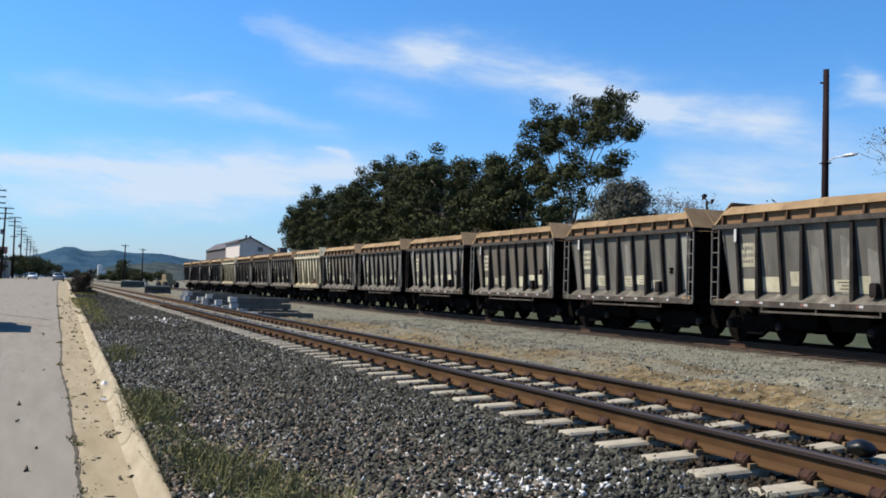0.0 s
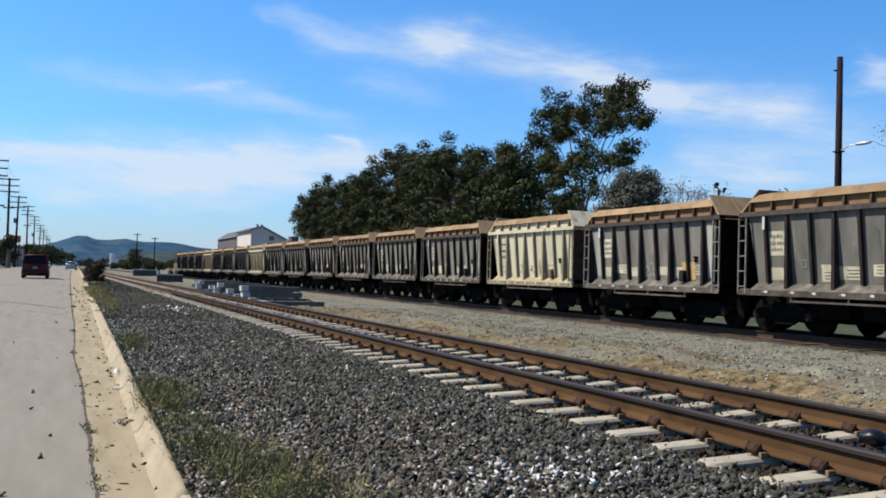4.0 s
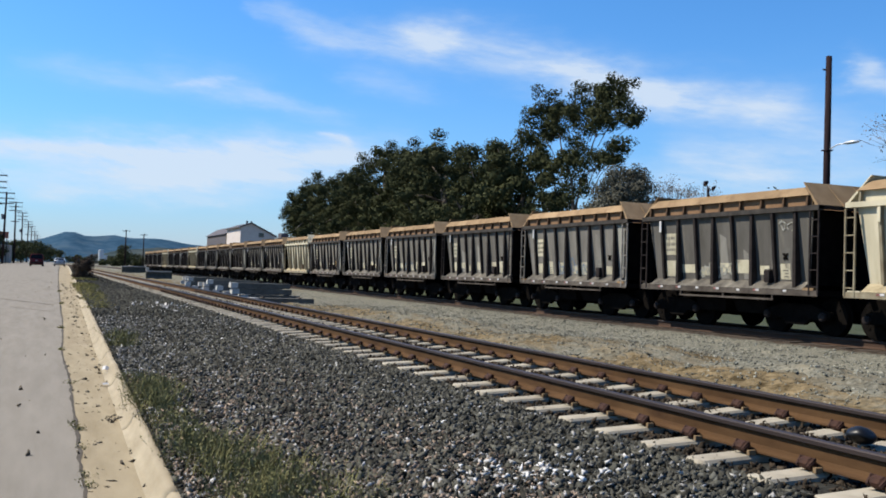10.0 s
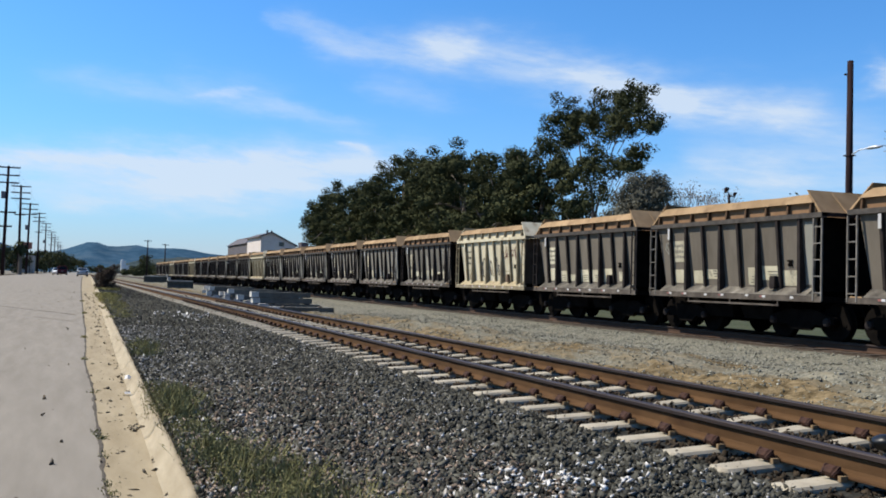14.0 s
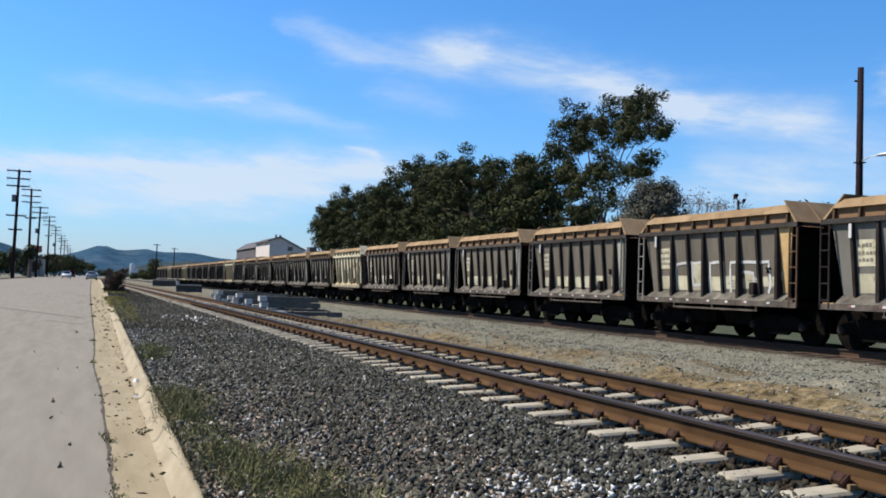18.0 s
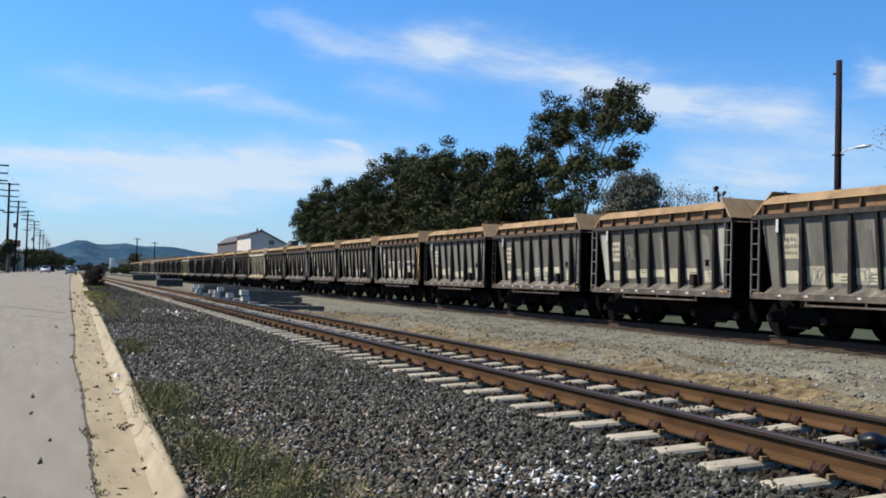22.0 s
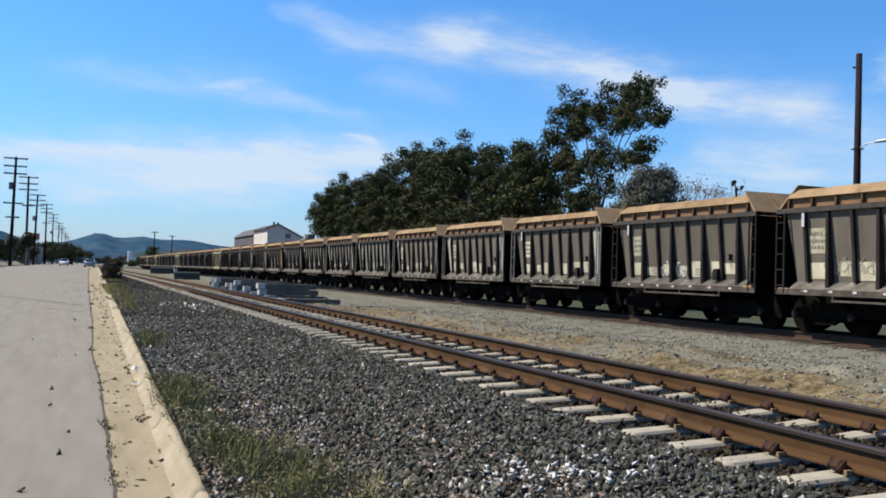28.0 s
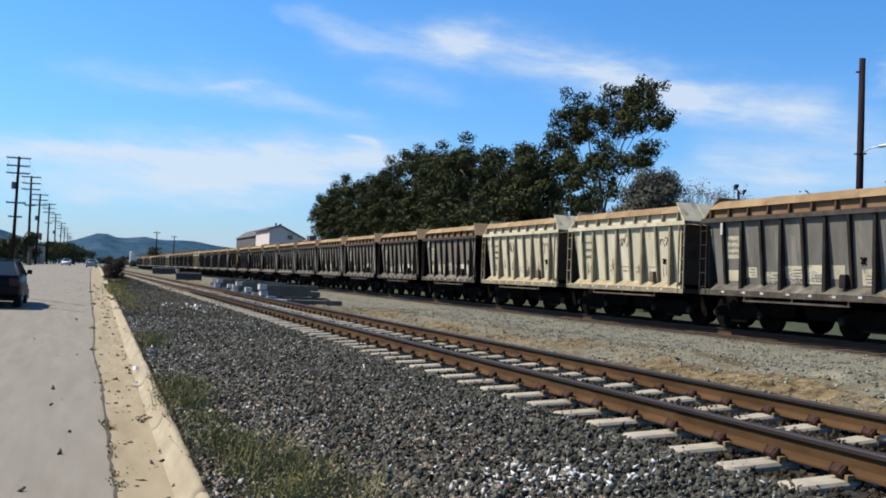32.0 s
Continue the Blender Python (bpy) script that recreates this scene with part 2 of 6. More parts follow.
YARD_STONE = mat("yard_gravel_stone", (0.082, 0.083, 0.068), (0.225, 0.219, 0.178), 9.0, 0.95, island=0.6, gloss=0.05)
FAR_RUST = mat("dull_far_rail", (0.0315, 0.0168, 0.0098), (0.063, 0.035, 0.021), 5.0, 0.85, stretch=(1, 0.3, 1))
LADDER = mat("dusty_ladder_steel", (0.075, 0.068, 0.060), (0.20, 0.185, 0.16), 5.0, 0.8, vary=0.4)
GRASS = mat("dry_green_grass", (0.020, 0.028, 0.010), (0.052, 0.058, 0.024), 3.0, 0.9, 0, 0.5, 40, (0.085, 0.078, 0.05), 0.6, cut=0.55)
ROAD = mat("pale_worn_road", (0.170, 0.151, 0.122), (0.221, 0.198, 0.163), 5.0, 0.92, 0, 0.3, 160, (0.150, 0.133, 0.108), 0.8, stretch=(1, 0.13, 1), cut=0.57, gloss=0.1)
GUTTER = mat("tan_gutter_concrete", (0.215, 0.172, 0.106), (0.315, 0.262, 0.172), 4.0, 0.92, 0, 0.25, 120, (0.185, 0.146, 0.092), 1.5, stretch=(1, 0.2, 1), cut=0.54, gloss=0.1)
KERB = mat("kerb_concrete", (0.215, 0.175, 0.112), (0.33, 0.28, 0.195), 4.0, 0.9, 0, 0.25, 120, (0.155, 0.125, 0.078), 2.2, stretch=(1, 0.4, 1), cut=0.56)
CRACK = mat("dirt_in_crack", (0.050, 0.042, 0.031), (0.120, 0.100, 0.073), 12.0, 0.95)
SEAM_DIRT = mat("dark_seam_dirt", (0.030, 0.025, 0.019), (0.10, 0.082, 0.060), 25.0, 0.95)
WEED = mat("weed_leaf", (0.078, 0.080, 0.030), (0.225, 0.205, 0.095), 9.0, 0.85, island=0.45, gloss=0.05)
LEAF = mat("eucalyptus_leaf", (0.016, 0.0215, 0.0095), (0.078, 0.081, 0.037), 0.5, 0.9, island=0.08, gloss=0.04)
LEAF_DRY = mat("dry_grey_leaf", (0.050, 0.050, 0.038), (0.125, 0.120, 0.090), 0.6, 0.9, island=0.3, gloss=0.05)
LEAF_PALE = mat("pale_dry_leaf", (0.13, 0.11, 0.085), (0.24, 0.21, 0.17), 0.6, 0.9, island=0.3, gloss=0.05)
WEED_DRY = mat("yellowing_weed_leaf", (0.115, 0.105, 0.034), (0.27, 0.235, 0.088), 9.0, 0.9, island=0.4, gloss=0.05)
BARK = mat("pale_bark", (0.088, 0.0715, 0.055), (0.182, 0.154, 0.127), 2.0, 0.9, stretch=(1, 1, 0.3))
TWIG = mat("bare_twig", (0.15, 0.125, 0.108), (0.235, 0.20, 0.175), 3.0, 0.9)
POLE_WOOD = mat("creosote_pole", (0.014, 0.0086, 0.010), (0.033, 0.0215, 0.022), 2.0, 0.9, stretch=(4, 4, 0.4), gloss=0.05)
LAMP_METAL = mat("pale_lamp_head", (0.468, 0.476, 0.484), (0.595, 0.603, 0.612), 3.0, 0.4, 0.3)
STUCCO = mat("tan_stucco", (0.21, 0.173, 0.142), (0.262, 0.22, 0.183), 0.8, 0.9)
STUCCO_PALE = mat("pale_pink_stucco", (0.44, 0.39, 0.35), (0.54, 0.48, 0.43), 0.8, 0.9)
PLANKS = mat("dark_brown_siding", (0.075, 0.058, 0.046), (0.125, 0.10, 0.082), 0.8, 0.9)
ROOF = mat("dark_roofing", (0.06, 0.055, 0.06), (0.11, 0.10, 0.105), 1.5, 0.85)
# tie bodies are darkened for the shade on their long sides
BLOCK = mat("precast_concrete", (0.085, 0.080, 0.066), (0.145, 0.138, 0.116), 4.0, 0.9, 0, 0.1, 60, vary=0.14)
# barrier faces are coloured dark to imitate their shade
BARRIER = mat("mossy_dark_concrete", (0.045, 0.045, 0.036), (0.095, 0.092, 0.076), 3.0, 0.95, 0, 0.1, 60, vary=0.2)
# white stands in for sunlight on tie ends and barrier tops
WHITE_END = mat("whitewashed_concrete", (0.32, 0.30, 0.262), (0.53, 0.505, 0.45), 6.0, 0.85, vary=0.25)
LIMB = mat("thin_dark_limb", (0.045, 0.037, 0.033), (0.105, 0.09, 0.08), 2.0, 0.9)
# distance haze is painted into the hills as a blue base colour
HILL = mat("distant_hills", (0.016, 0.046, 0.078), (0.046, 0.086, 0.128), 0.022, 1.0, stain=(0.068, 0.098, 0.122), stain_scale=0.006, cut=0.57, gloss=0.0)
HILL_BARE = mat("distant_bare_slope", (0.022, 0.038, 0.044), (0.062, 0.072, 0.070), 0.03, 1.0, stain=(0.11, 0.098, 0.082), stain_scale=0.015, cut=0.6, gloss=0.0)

for dusty, much in ((GREY_STEEL, 0.22), (BROWN_STEEL, 0.18), (PATCH, 0.25), (DUST, 0.2), (CREAM, 0.1), (FADED, 0.22), (PALE_PANEL, 0.22)):
    coat_of = dusty.node_tree.nodes["Principled BSDF"]
    coat_of.inputs["Sheen Weight"].default_value = much
    coat_of.inputs["Sheen Roughness"].default_value = 0.45
    coat_of.inputs["Sheen Tint"].default_value = (0.95, 0.9, 0.8, 1)


def yard_material():
    """Tan dirt beside the near track that turns to grey gravel towards the far one, both speckled."""
    mt = mat("yard_dirt_and_gravel", (0.040, 0.040, 0.031), (0.235, 0.222, 0.172), 17.0, 0.95, 0, 1.0, 24, (0.225, 0.205, 0.148), 1.6, cut=0.58, gloss=0.03)
    tree = mt.node_tree
    add, m = graph(tree)
    link = tree.links.new
    bsdf = tree.nodes["Principled BSDF"]
    grey = bsdf.inputs["Base Color"].links[0].from_socket
    co = tree.nodes.new("ShaderNodeTexCoord").outputs["Object"]
    sep = tree.nodes.new("ShaderNodeSeparateXYZ")
    link(co, sep.inputs[0])
    mp = tree.nodes.new("ShaderNodeMapping")
    mp.inputs["Scale"].default_value = (1.0, 0.3, 1)
    link(co, mp.inputs[0])
    n = add("ShaderNodeTexNoise", Scale=0.8, Detail=9.0, Roughness=0.72)
    link(mp.outputs[0], n.inputs["Vector"])
    n2 = add("ShaderNodeTexNoise", Scale=5.0, Detail=8.0, Roughness=0.75)
    link(co, n2.inputs["Vector"])
    f2 = m("MULTIPLY_ADD", n2.outputs["Fac"], 4.4, -1.75, clamp=True)
    dirt = mix_colour(tree, f2, (0.050, 0.036, 0.0175), (0.215, 0.162, 0.090))
    pull = m("MULTIPLY", m("SUBTRACT", 9.7, sep.outputs[0]), 0.06)
    pull = m("MINIMUM", m("MAXIMUM", pull, -0.16), 0.07)
    fac = m("MULTIPLY_ADD", m("ADD", m("SUBTRACT", n.outputs["Fac"], 0.5), pull), 7.5, 0.52, clamp=True)
    oily = mix_colour(tree, f2, (0.020, 0.0155, 0.012), (0.080, 0.062, 0.047))
    edge = m("ADD", m("SUBTRACT", sep.outputs[0], 14.55), m("MULTIPLY", m("SUBTRACT", n2.outputs["Fac"], 0.5), 1.4))
    near_far = m("MULTIPLY", m("MULTIPLY", edge, 3.0, clamp=True), m("MULTIPLY", m("SUBTRACT", 19.2, sep.outputs[0]), 2.0, clamp=True))
    link(mix_colour(tree, near_far, mix_colour(tree, fac, grey, dirt), oily), bsdf.inputs["Base Color"])
    return mt


YARD = yard_material()
PLAIN = mat("dry_flat_land", (0.11, 0.095, 0.07), (0.18, 0.155, 0.115), 0.15, 0.95, stain=(0.09, 0.095, 0.05), stain_scale=0.03)


def simple(name, colour, rough=0.5, metal=0.0, coat=0.0, gloss=0.3):
    mt = mat(name, tuple(c * 0.85 for c in colour), colour, 3.0, rough, metal, gloss=gloss)
    mt.node_tree.nodes["Principled BSDF"].inputs["Coat Weight"].default_value = coat
    return mt


RED_PAINT = simple("dark_red_car_paint", (0.095, 0.006, 0.010), 0.45, 0, 0.05, 0.15)
NAVY_PAINT = simple("black_blue_car_paint", (0.0045, 0.004, 0.006), 0.45, 0, 0.03, 0.12)
SILVER_PAINT = simple("silver_car_paint", (0.35, 0.36, 0.37), 0.35, 0.4, 0.4)
WHITE_PAINT = simple("white_car_paint", (0.72, 0.72, 0.71), 0.4, 0, 0.4)
CAR_GLASS = simple("dark_car_glass", (0.022, 0.028, 0.031), 0.06, gloss=0.6)
SUV_GLASS = simple("tinted_car_glass", (0.008, 0.008, 0.009), 0.15, gloss=0.12)
RUBBER = simple("tyre_rubber", (0.018, 0.018, 0.018), 0.9)
RIM = simple("alloy_rim", (0.35, 0.35, 0.36), 0.35, 0.7)
TAIL_RED = simple("red_tail_lamp", (0.035, 0.003, 0.004), 0.3)
PLATE = simple("pale_plate", (0.22, 0.22, 0.21), 0.6)
YELLOW = simple("dusty_yellow_paint", (0.22, 0.165, 0.09), 0.8)
BRICK_RED = simple("dull_red_sign", (0.25, 0.10, 0.07), 0.8)


# ---------------------------------------------------------------- mesh tools
def part(name, bm, material, parent=None, label="", smooth=False):
    """Links a bmesh as one mesh object, under a thing or a part."""
    bmesh.ops.recalc_face_normals(bm, faces=bm.faces)
    me = bpy.data.meshes.new(name)
    bm.to_mesh(me)
    bm.free()
    me.materials.append(material)
    if smooth:
        me.polygons.foreach_set("use_smooth", [True] * len(me.polygons))
    ob = new(name, me)
    ob.parent = parent
    return tagged(ob, label)


def again(ob, m, parent=None):
    """Another piece on the same mesh."""
    o = new(ob.name.split(".")[0], ob.data)
    o.parent = parent or ob.parent
    o.matrix_basis = m
    return o


def box(bm, x0, x1, y0, y1, z0, z1):
    v = [bm.verts.new((x, y, z)) for z in (z0, z1) for x, y in ((x0, y0), (x1, y0), (x1, y1), (x0, y1))]
    for f in ((3, 2, 1, 0), (4, 5, 6, 7), (0, 1, 5, 4), (1, 2, 6, 5), (2, 3, 7, 6), (3, 0, 4, 7)):
        bm.faces.new([v[i] for i in f])
    return bm


def loft(bm, rings, cap=True, closed=True):
    """Skins rings of equal numbers of points."""
    rows = [[bm.verts.new(p) for p in r] for r in rings]
    n = len(rows[0])
    for a, b in zip(rows, rows[1:]):
        for i in range(n if closed else n - 1):
            j = (i + 1) % n
            bm.faces.new((a[i], a[j], b[j], b[i]))
    if cap:
        bm.faces.new(rows[0][::-1])
        bm.faces.new(rows[-1])
    return bm


def tube(bm, points, radii, n=7):
    """A round bar along points with a radius at each."""
    pts = [Vector(p) for p in points]
    rings = []
    for i, p in enumerate(pts):
        d = (pts[min(i + 1, len(pts) - 1)] - pts[max(i - 1, 0)]).normalized()
        a = d.cross(Vector((0, 0, 1)) if abs(d.z) < 0.9 else Vector((1, 0, 0))).normalized()
        b = d.cross(a)
        rings.append([p + radii[i] * (math.cos(k * math.tau / n) * a + math.sin(k * math.tau / n) * b) for k in range(n)])
    return loft(bm, rings)


def soup(name, verts, faces, material, parent=None):
    """A mesh out of numpy arrays: verts (n, 3), faces (m, 3 or 4)."""
    me = bpy.data.meshes.new(name)
    k = faces.shape[1]
    me.vertices.add(len(verts))
    me.vertices.foreach_set("co", np.ascontiguousarray(verts, dtype=np.float32).ravel())
    me.loops.add(faces.size)
    me.loops.foreach_set("vertex_index", np.ascontiguousarray(faces, dtype=np.int32).ravel())
    me.polygons.add(len(faces))
    me.polygons.foreach_set("loop_start", np.arange(0, faces.size, k, dtype=np.int32))
    me.polygons.foreach_set("loop_total", np.full(len(faces), k, dtype=np.int32))
    me.update(calc_edges=True)
    me.materials.append(material)
    ob = new(name, me)
    ob.parent = parent
    return ob


def thing(name, label, category, group="", at=None):
    e = new(name)
    e.empty_display_size = 0.3
    if at is not None:
        e.matrix_basis = at
    return tagged(e, label, category, group)


# ---------------------------------------------------------------- ground
def road_z(y):
    """The road climbs gently away from the camera and then levels off."""
    if y < 6:
        return 0.0
    if y < 100:
        return 0.0067 * (y - 6)
    return 0.63 + 0.2 * (1 - math.exp(-(y - 100) * 0.0335))


def kerb_x(y):
    y = max(y, 0)
    return 0.60 + 0.0105 * min(y, 200) + 0.002 * max(y - 200, 0)


def seam_x(y):
    """Line between road and gutter, wandering a little."""
    y = max(y, 0)
    return 0.262 + 0.0000375 * min(y, 170) ** 2 - 0.07 * math.exp(-((y - 17.4) / 2.5) ** 2) + 0.03 * noise.noise(Vector((0.0, y * 0.3, 0.0)))


def ballast_z(x, y):
    """Height of the stone bed between kerb and yard."""
    k = road_z(y) + 0.125
    a = kerb_x(y) + 0.13
    if x < 4.1:
        u = max(0.0, min(1.0, (x - a) / max(4.1 - a, 0.3)))
        return k + (0.25 - k) * u
    if x < 4.5:
        return 0.25 + 0.024 * (x - 4.1) / 0.4
    if 5.2 < x < 6.04:
        return 0.274 + 0.02 * min(1.0, (x - 5.2) / 0.14, (6.04 - x) / 0.14)
    if x < 6.9:
        return 0.274
    return 0.274 - 0.17 * min(1.0, (x - 6.9) / 1.2)


def yard_z(x, y):
    return yard_flat(x, y) + (yard_lump(x, y) if 7.3 < x < 13.6 else 0.0)


def yard_lump(x, y):
    """Ruts along the line and lumps of dirt, strongest beside the near track."""
    k = 1.5 if x < 10.3 else 0.6
    rise = 0.0
    if x < 12.5 and y < 38:
        up = max(0.0, min(1.0, (x - 7.5) / 1.5))
        rise = 0.19 * up * up * (3 - 2 * up) * min(1.0, (12.5 - x) / 2.6) * min(1.0, (38 - y) / 10)
        rise *= 0.9 + 0.7 * noise.noise(Vector((x * 0.3, y * 0.45, 1.0)))
        rise += 0.035 * up * (1 - min(1.0, max(0.0, (x - 9.3) / 1.5))) * noise.noise(Vector((x * 1.2, y * 4.0 + x * 2.0, 8.0)))
    return rise + k * (0.06 * noise.noise(Vector((x * 1.6, y * 0.22, 7.0))) + 0.05 * noise.noise(Vector((x * 3.1, y * 1.1, 2.0))) + 0.028 * noise.noise(Vector((x * 7, y * 4.0, 5.0))))


def yard_flat(x, y):
    for x0, z0, x1, z1 in ((7, 0.24, 8.2, 0.13), (8.2, 0.13, 13.2, 0.15), (13.2, 0.15, 14.6, 0.262), (14.6, 0.262, 18.4, 0.262),
                           (18.4, 0.262, 20.0, 0.06), (20.0, 0.06, 400, 0.0)):
        if x <= x1:
            return z0 + (z1 - z0) * max(0, (x - x0) / (x1 - x0))
    return 0.0


def steps(a, b, first, grow):
    out, d = [a], first
    while out[-1] < b:
        out.append(min(b, out[-1] + d))
        d *= grow
    return out


def sheet(name, xs, ys, height, material, kind="structure", label="", rough=0.0):
    """A sheet over a grid; xs may depend on y."""
    vs, n = [], None
    for y in ys:
        row = xs(y) if callable(xs) else xs
        n = len(row)
        for x in row:
            z = height(x, y)
            if rough:
                z += rough * noise.noise(Vector((x * 1.7, y * 1.7, 3.0))) + rough * 0.6 * noise.noise(Vector((x * 5, y * 5, 9.0)))
            vs.append((x, y, z))
    fs = [(j * n + i, j * n + i + 1, (j + 1) * n + i + 1, (j + 1) * n + i) for j in range(len(ys) - 1) for i in range(n - 1)]
    ob = soup(name, np.array(vs), np.array(fs), material)
    return tagged(ob, label, kind=kind)


ROAD_Y = [-440, -60, -20, 0] + steps(3, 130, 2.5, 1.06) + [170, 230, 320, 450, 700, 1200]
sheet("ground", [-4000, -400, -60, -30, 60, 400, 4000], [-3000, -300, -50, 100, 400, 1000, 2600, 4500],
      lambda x, y: -0.35 if y < 500 else -0.35 + 0.0002 * (y - 500), PLAIN, label="dry flat land")
sheet("road", lambda y: [-9.4, -6, -3, -1.2, -0.3, seam_x(y)], ROAD_Y, lambda x, y: road_z(y), ROAD,
      label="pale worn concrete road")
sheet("gutter", lambda y: [seam_x(y), (seam_x(y) + kerb_x(y)) / 2, kerb_x(y) + 0.08], ROAD_Y,
      lambda x, y: road_z(y) - 0.002 - 0.035 * max(0, x - seam_x(y)), GUTTER, label="tan concrete gutter")
sheet("verge_left", lambda y: [-60, -20, -9.4], ROAD_Y, lambda x, y: road_z(y) + (0.12 if x > -10 else 0.0), PLAIN, label="dry verge beyond the road")


def build_kerb():
    """Kerb lengths with worn, rounded noses, each an own block."""
    kerb = tagged(new("kerb"), "low worn concrete kerb beside the gutter", kind="structure")
    ys = [-12.2]
    while ys[-1] < 160:
        ys.append(ys[-1] + 3.05)
    rnd = random.Random(4)
    for y0, y1 in zip(ys, ys[1:]):
        bm = bmesh.new()
        rings = []
        near = y0 < 40
        m = 16 if near else 3
        for i in range(m + 1):
            y = y0 + 0.0002 + (y1 - y0 - 0.0004) * i / m
            x, z = kerb_x(y), road_z(y)
            j = (lambda s: s * 0.35 * noise.noise(Vector((y * 2.6, s * 300, 0.5))))
            rings.append([(x - 0.05, y, z - 0.15), (x - 0.05, y, z - 0.022), (x + 0.005 + j(0.012), y, z + 0.002), (x + 0.035 + j(0.012), y, z + 0.045 + j(0.01)),
                          (x + 0.06 + j(0.016), y, z + 0.098 + j(0.012)), (x + 0.085 + j(0.02), y, z + 0.122 + j(0.012)), (x + 0.15 + j(0.08), y, z + 0.118 + j(0.012)),
                          (x + 0.165 + j(0.08), y, z + 0.07), (x + 0.165, y, z - 0.15)])
        loft(bm, rings)
        block = part("kerb_block", bm, KERB, kerb, smooth=True)
        for p in block.data.polygons:
            p.use_smooth = len(p.vertices) == 4
    bm = bmesh.new()
    rings = []
    for y in (ys[-1], 200, 260, 330, 450):
        x, z = kerb_x(y), road_z(y)
        rings.append([(x, y, z - 0.15), (x + 0.03, y, z + 0.10), (x + 0.06, y, z + 0.12), (x + 0.15, y, z + 0.12), (x + 0.15, y, z - 0.15)])
    loft(bm, rings)
    part("kerb_far_end", bm, KERB, kerb)


build_kerb()

BED_Y = [-240, -12] + steps(0, 60, 0.35, 1.03) + [75, 95, 120, 160, 220, 320, 500, 900]
sheet("ballast_bed", lambda y: [kerb_x(y) + 0.13 + (7.9 - kerb_x(y) - 0.13) * i / 28 for i in range(29)], BED_Y, ballast_z, BALLAST,
      label="bed of dark crushed stone under the near track", rough=0.018)
sheet("yard_ground", [7.2 + 0.11 * i for i in range(60)] + [13.9 + 0.4 * i for i in range(17)] + [21, 24, 30, 45, 80, 200, 400],
      [-240, -12, 0] + steps(6, 75, 0.16, 1.008) + [95, 120, 160, 220, 320, 500, 900], yard_z, YARD,
      label="dirt and grey gravel between the tracks", rough=0.02)


STONE_CORE = np.array([(-1, -1, -0.8), (1, -0.9, -0.8), (0.1, 1, -0.8), (-0.8, -0.7, 0.8), (0.9, -0.5, 0.7), (-0.1, 0.8, 0.9)], float)
STONE_TRIS = np.array([(0, 2, 1), (3, 4, 5), (0, 1, 4), (0, 4, 3), (1, 2, 5), (1, 5, 4), (2, 0, 3), (2, 3, 5)])


def stones(name, centres, sizes, material, label, seed, lying=0.62, thick=0.5):
    """Many crushed stones, each a sharp-edged splinter, most of them lying flat."""
    rng = np.random.default_rng(seed)
    n = len(centres)
    v = STONE_CORE[None] * rng.uniform(0.3, 1.2, (n, 6, 3))
    v *= (sizes[:, None] * rng.uniform(0.6, 1.25, (n, 3)) * np.array([1.2, 0.9, thick]))[:, None, :] * 0.62
    q = rng.normal(size=(n, 4)) * np.array([1, lying, lying, 1])
    q /= np.linalg.norm(q, axis=1)[:, None]
    w, x, y, z = q.T
    r = np.stack([1 - 2 * (y * y + z * z), 2 * (x * y - z * w), 2 * (x * z + y * w), 2 * (x * y + z * w), 1 - 2 * (x * x + z * z), 2 * (y * z - x * w),
                  2 * (x * z - y * w), 2 * (y * z + x * w), 1 - 2 * (x * x + y * y)], 1).reshape(n, 3, 3)
    v = np.einsum("nij,nkj->nki", r, v) + centres[:, None, :]
    f = STONE_TRIS[None] + (np.arange(n) * 6)[:, None, None]
    return tagged(soup(name, v.reshape(-1, 3), f.reshape(-1, 3), material), label, "gravel", kind="stuff")


def scatter(rng, count, x0, x1, y0, y1, power, height):
    """Places thinner with distance."""
    u = rng.random(count)
    y = y0 + (y1 - y0) * u ** power
    x = rng.uniform(x0, x1, count)
    z = np.array([height(a, b) for a, b in zip(x, y)])
    return np.stack([x, y, z], 1)


